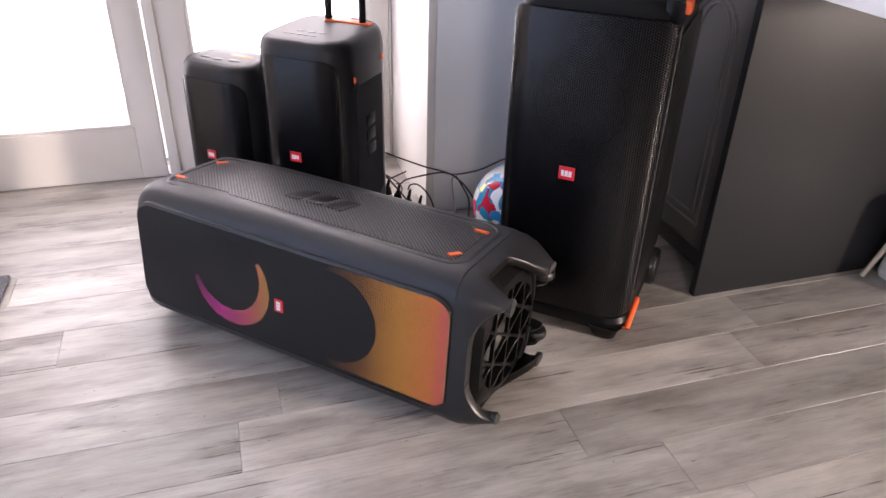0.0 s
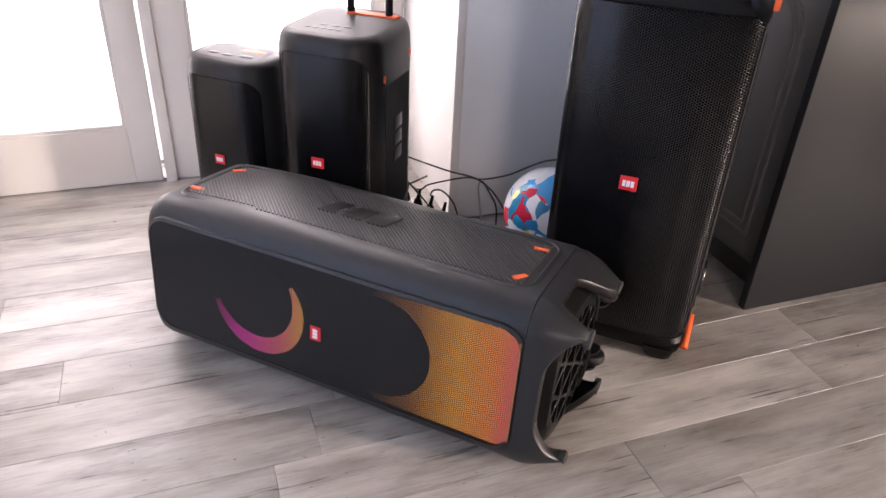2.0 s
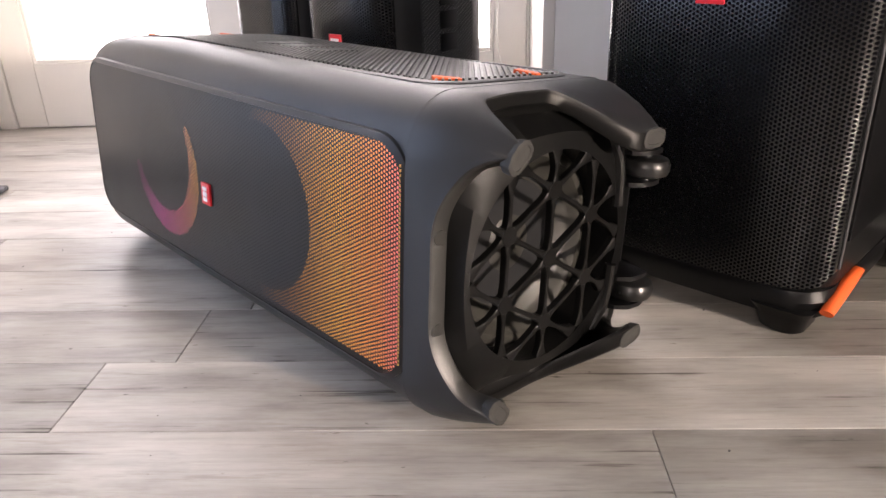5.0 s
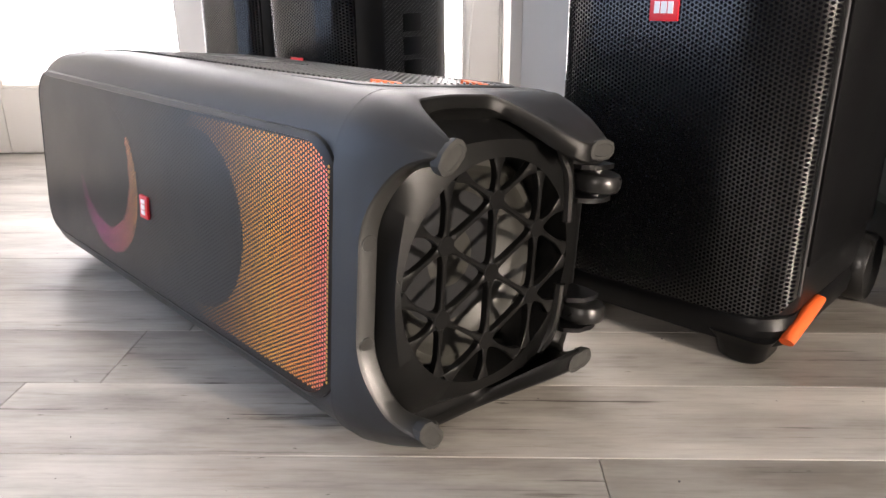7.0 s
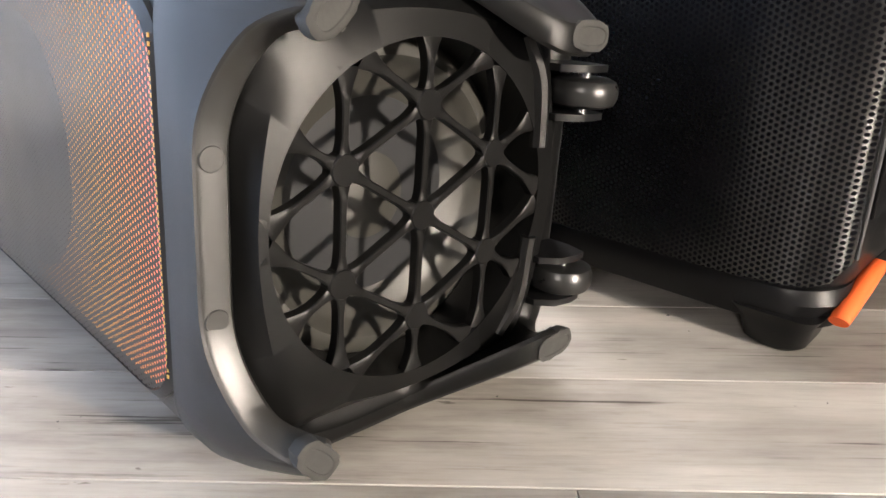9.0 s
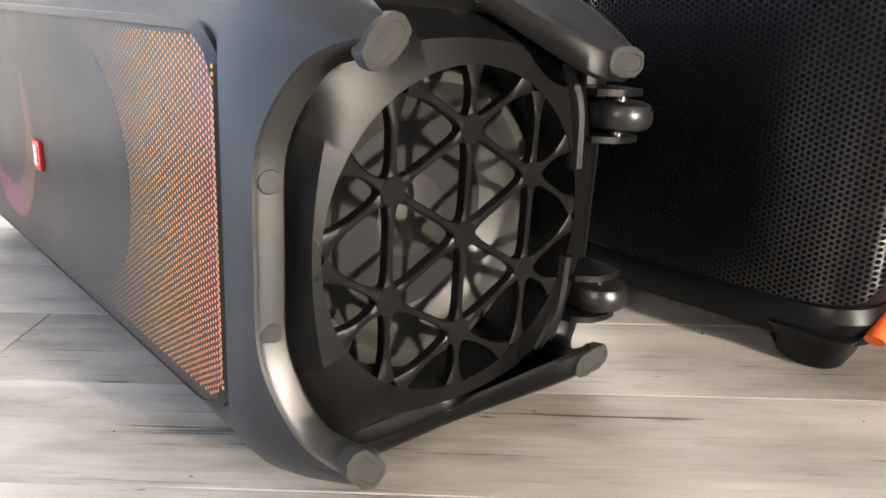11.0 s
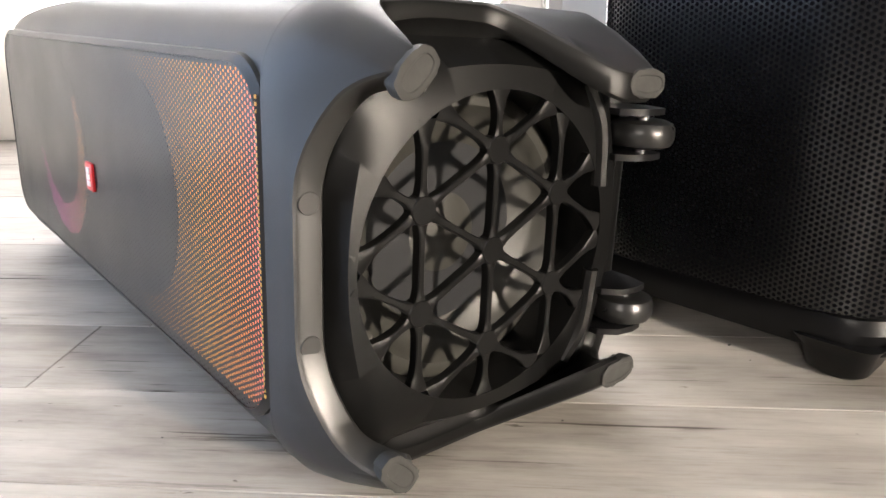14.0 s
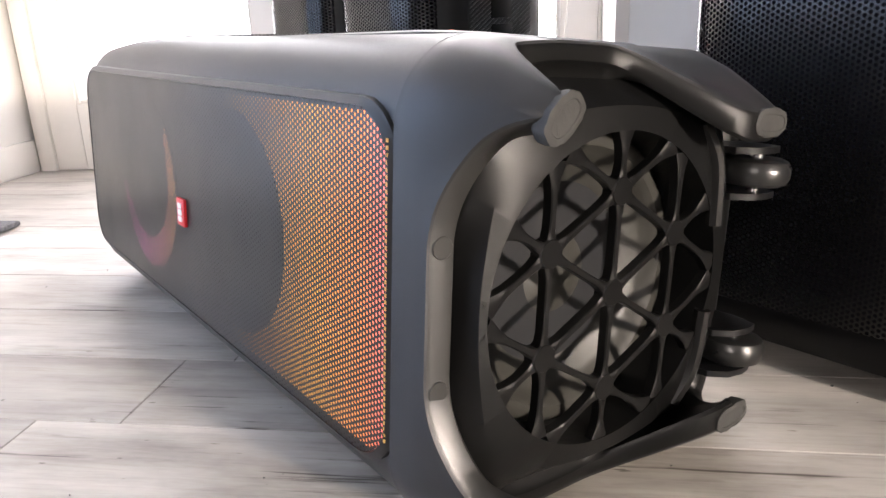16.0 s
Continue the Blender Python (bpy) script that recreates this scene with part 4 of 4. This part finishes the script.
loft(bm, [[(u, 0.113 + v, z) for u, v in rrect(0.094 + i, 0.060 + i, 0.03, 8)] for z, i in ((0.561, 0.008), (0.5642, 0.004), (0.5650, 0.0))])
ctrl = part("control_panel", bm, M_TOP, sp, "grey top control panel")
bm = bmesh.new()
for x, y, r in ((-0.055, 0.085, 0.013), (-0.005, 0.082, 0.013), (0.05, 0.09, 0.016)):
    revolve(bm, [(r, 0.0), (r, 0.002), (r - 0.003, 0.003), (0.0, 0.003)], Matrix.Translation((x, y, 0.5636)) @ Matrix.Diagonal((1.5, 0.7, 1, 1)), 20)
part("buttons", bm, M_BLACK, ctrl)
bm = bmesh.new()
add_box(bm, 0.005, 0.080, 0.128, 0.150, 0.560, 0.5658, 0.002)
part("handle_well", bm, M_ORANGE, sp, "orange handle recess")
for x in (-0.10, 0.10):
    for y in (0.05, 0.16):
        part("foot", boxes((x - 0.02, x + 0.02, y - 0.02, y + 0.02, 0.0, 0.02), bevel=0.004), M_BLACK, sp)

# ---- small things ----
strip_m = Matrix.Translation((0.262, 0.850, 0)) @ Matrix.Rotation(radians(-16), 4, "Z")
ps = thing("power_strip", "white power strip with four black plugs on the floor", "power strip", strip_m)
part("housing", boxes((-0.17, 0.15, -0.028, 0.028, 0.0, 0.042), bevel=0.006), M_STRIP, ps)
for k in range(4):
    x = -0.105 + 0.060 * k
    bm = bmesh.new()
    rod(bm, (x, 0, 0.0415), (x, 0, 0.050), 0.021, 0.020, 20)
    part("socket", bm, M_STRIP, ps)
    bm = bmesh.new()
    rod(bm, (x, 0, 0.0495), (x, 0.0, 0.078), 0.017, 0.011, 16, 0.002)
    rod(bm, (x, 0, 0.076), (x + 0.004, 0.006, 0.112), 0.007, 0.0045, 10)
    part("plug", bm, M_BLACK, ps, "black mains plug")


def cable(label, pts, r=0.0028, mat=None):
    bm = bmesh.new()
    tube(bm, pts, r, 8, 10)
    ob = part("cable", bm, mat or M_CABLE)
    return tagged(ob, label, "cable", "cables behind the speakers")


cable("thin black cable strung across to the floor", [(0.10, 0.80, 0.27), (0.192, 0.831, 0.234), (0.325, 0.865, 0.206), (0.413, 0.908, 0.182), (0.484, 0.92, 0.125), (0.56, 0.90, 0.03), (0.66, 0.76, 0.004), (0.80, 0.74, 0.004)])
cable("thin black cable from a plug up to the tall speaker", [(0.215, 0.860, 0.112), (0.236, 0.858, 0.120), (0.268, 0.859, 0.146), (0.372, 0.89, 0.186), (0.421, 0.917, 0.183), (0.506, 0.93, 0.218), (0.632, 0.93, 0.300), (0.80, 0.86, 0.36)])
cable("thin black cable drooping to the floor", [(0.421, 0.917, 0.180), (0.45, 0.93, 0.13), (0.475, 0.925, 0.09), (0.50, 0.88, 0.02), (0.56, 0.78, 0.004)])
cable("grey cable with a hanging end", [(0.424, 0.915, 0.184), (0.416, 0.905, 0.16), (0.431, 0.898, 0.088), (0.448, 0.88, 0.012), (0.47, 0.80, 0.004), (0.52, 0.72, 0.004)], 0.003, M_GREYCABLE)
cable("thin black cable looping from a plug", [(0.275, 0.846, 0.112), (0.282, 0.852, 0.130), (0.31, 0.862, 0.132), (0.345, 0.878, 0.09), (0.366, 0.883, 0.02), (0.40, 0.82, 0.004)])
cable("thin black cable end standing up from a plug", [(0.158, 0.878, 0.112), (0.19, 0.862, 0.126), (0.238, 0.886, 0.156)])
cable("thin black cable sloping to the skirting", [(0.20, 0.79, 0.19), (0.245, 0.801, 0.143), (0.29, 0.813, 0.093), (0.345, 0.80, 0.03), (0.38, 0.78, 0.004), (0.46, 0.70, 0.004)])
cable("thin black cable lying along the wall", [rm(0.55, 0.12, 0.004), rm(0.72, 0.16, 0.03), rm(0.85, 0.22, 0.05), rm(0.95, 0.30, 0.004), rm(0.90, 0.42, 0.004)])
cable("white cable hanging beside the door", [rm(0.90, 0.012, 0.9), rm(0.905, 0.03, 0.55), rm(0.89, 0.035, 0.25), rm(0.93, 0.05, 0.05), rm(0.90, 0.08, 0.004), rm(0.82, 0.14, 0.004)], 0.0025, M_STRIP)

ball = thing("beach_ball", "glossy play ball with blue, red and yellow patches", "ball", Matrix.Translation((0.660, 0.910, 0.140)) @ pose(0, 0, 0, 35, 20, 10))
bm = bmesh.new()
bmesh.ops.create_uvsphere(bm, u_segments=40, v_segments=24, radius=0.140)
skin = part("skin", bm, M_BALL, ball)
bm = bmesh.new()
revolve(bm, [(0.010, -0.003), (0.009, 0.003), (0.0, 0.004)], Matrix.Translation((0, 0, 0.139)), 16)
part("valve", bm, M_STRIP, ball, "pale valve")

bm = boxes((-0.735 + 0.02, -0.335, -2.3, -0.63, 0.0015, 0.014), bevel=0.005)
rug = part("rug", bm, M_RUG)
rug.matrix_world = ROOM
tagged(rug, "dark grey woven rug with a short pile on the floor", "rug")

br = thing("brush", "white handled brush standing against the grey panel", "brush", ROOM @ Matrix.Translation((2.205, -1.285, 0)) @ pose(0, 0, 0, 6, 14, 0))
bm = bmesh.new()
tube(bm, [(0, 0, 0.004), (0.012, 0, 0.10), (0.022, 0, 0.20)], 0.0085, 10, 4)
part("stick", bm, M_WOOD, br, "pale wooden stick")
bm = bmesh.new()
rod(bm, (0.022, 0, 0.195), (0.026, 0, 0.25), 0.017, 0.020, 14, 0.003)
part("ferrule", bm, M_BLACK, br)
bm = bmesh.new()
rod(bm, (0.026, 0, 0.25), (0.031, 0, 0.315), 0.024, 0.027, 16, 0.004)
part("head", bm, M_WHITE, br, "white bristle head")
box_m = ROOM @ Matrix.Translation((2.375, -1.36, 0))
bx = thing("paper_bag", "white paper bag on the floor beside the grey panel", "bag", box_m)
bm = bmesh.new()
loft(bm, [[(u, v, z) for u, v in rrect(0.11 + i, 0.08 + i, 0.02, 4)] for z, i in ((0.0, 0.0), (0.02, 0.004), (0.18, -0.006), (0.30, -0.016))])
part("bag_body", bm, M_WHITE, bx)

# ---- floor: boards along the garden wall ----
def floor_boards():
    sub = room_part("floor", [(-0.95, 4.4, -0.22, 5.0, -0.06, -0.0125)], M_KICK, bevel=0, label="grey washed oak laminate floor")
    width, long_ = 0.158, 1.336
    rng = random.Random(4)
    meshes = {}
    TONES = {(0, False): 0.74, (0, True): 1.06, (1, False): 0.98, (1, True): 0.80}

    def board_mesh(a0, a1, w):
        key = (round(a1 - a0, 3), round(w, 3))
        if key not in meshes:
            bm = bmesh.new()
            L2, g, c = a1 - a0, 0.0003, 0.0008
            outer = [(g, g), (L2 - g, g), (L2 - g, w - g), (g, w - g)]
            inner = [(g + c, g + c), (L2 - g - c, g + c), (L2 - g - c, w - g - c), (g + c, w - g - c)]
            loft(bm, [[(x, y, -0.012) for x, y in outer], [(x, y, -0.0012) for x, y in outer], [(x, y, 0.0) for x, y in inner]])
            me = bpy.data.meshes.new("board")
            bmesh.ops.recalc_face_normals(bm, faces=bm.faces)
            bm.to_mesh(me)
            bm.free()
            me.materials.append(M_FLOOR)
            meshes[key] = me
        return meshes[key]
    # joints run at 1.583 m in from the garden wall and every board's width from there
    rows_ = int(5.0 / width) + 2
    for i in range(-3, rows_):
        o1 = 1.583 - 10 * width + (i + 1) * width
        o0 = o1 - width
        if o0 > 4.95 or o1 < -0.1:
            continue
        index = i - 9
        start = {0: 0.281, 1: 1.0235}.get(index)
        if start is None:
            start = -0.95 + rng.random() * long_
        a = start - long_ * math.ceil((start + 0.95) / long_)
        while a < 4.4:
            a0, a1 = max(a, -0.95), min(a + long_, 4.4)
            a += long_
            if a1 - a0 < 0.03:
                continue
            ob = new("board", board_mesh(a0, a1, width))
            ob.parent = sub
            ob.location = (a0, -o1, 0)
            tone = TONES.get((index, a0 > start - 0.01), 0.80 + 0.28 * rng.random())
            ob.color = (tone, tone, tone, 1)


floor_boards()
# crumbs on the boards
bm = bmesh.new()
rng = random.Random(9)
for k in range(60):
    x, y = rng.uniform(0.0, 1.7), rng.uniform(-0.7, 0.6)
    r = rng.uniform(0.0006, 0.0018)
    bmesh.ops.create_icosphere(bm, subdivisions=1, radius=r, matrix=Matrix.Translation((x, y, r * 0.6)) @ Matrix.Diagonal((1, rng.uniform(0.5, 1.6), 0.6, 1)))
dust = part("crumbs", bm, M_KICK, kind="stuff")
tagged(dust, "dark crumbs scattered on the floor boards", "crumbs")
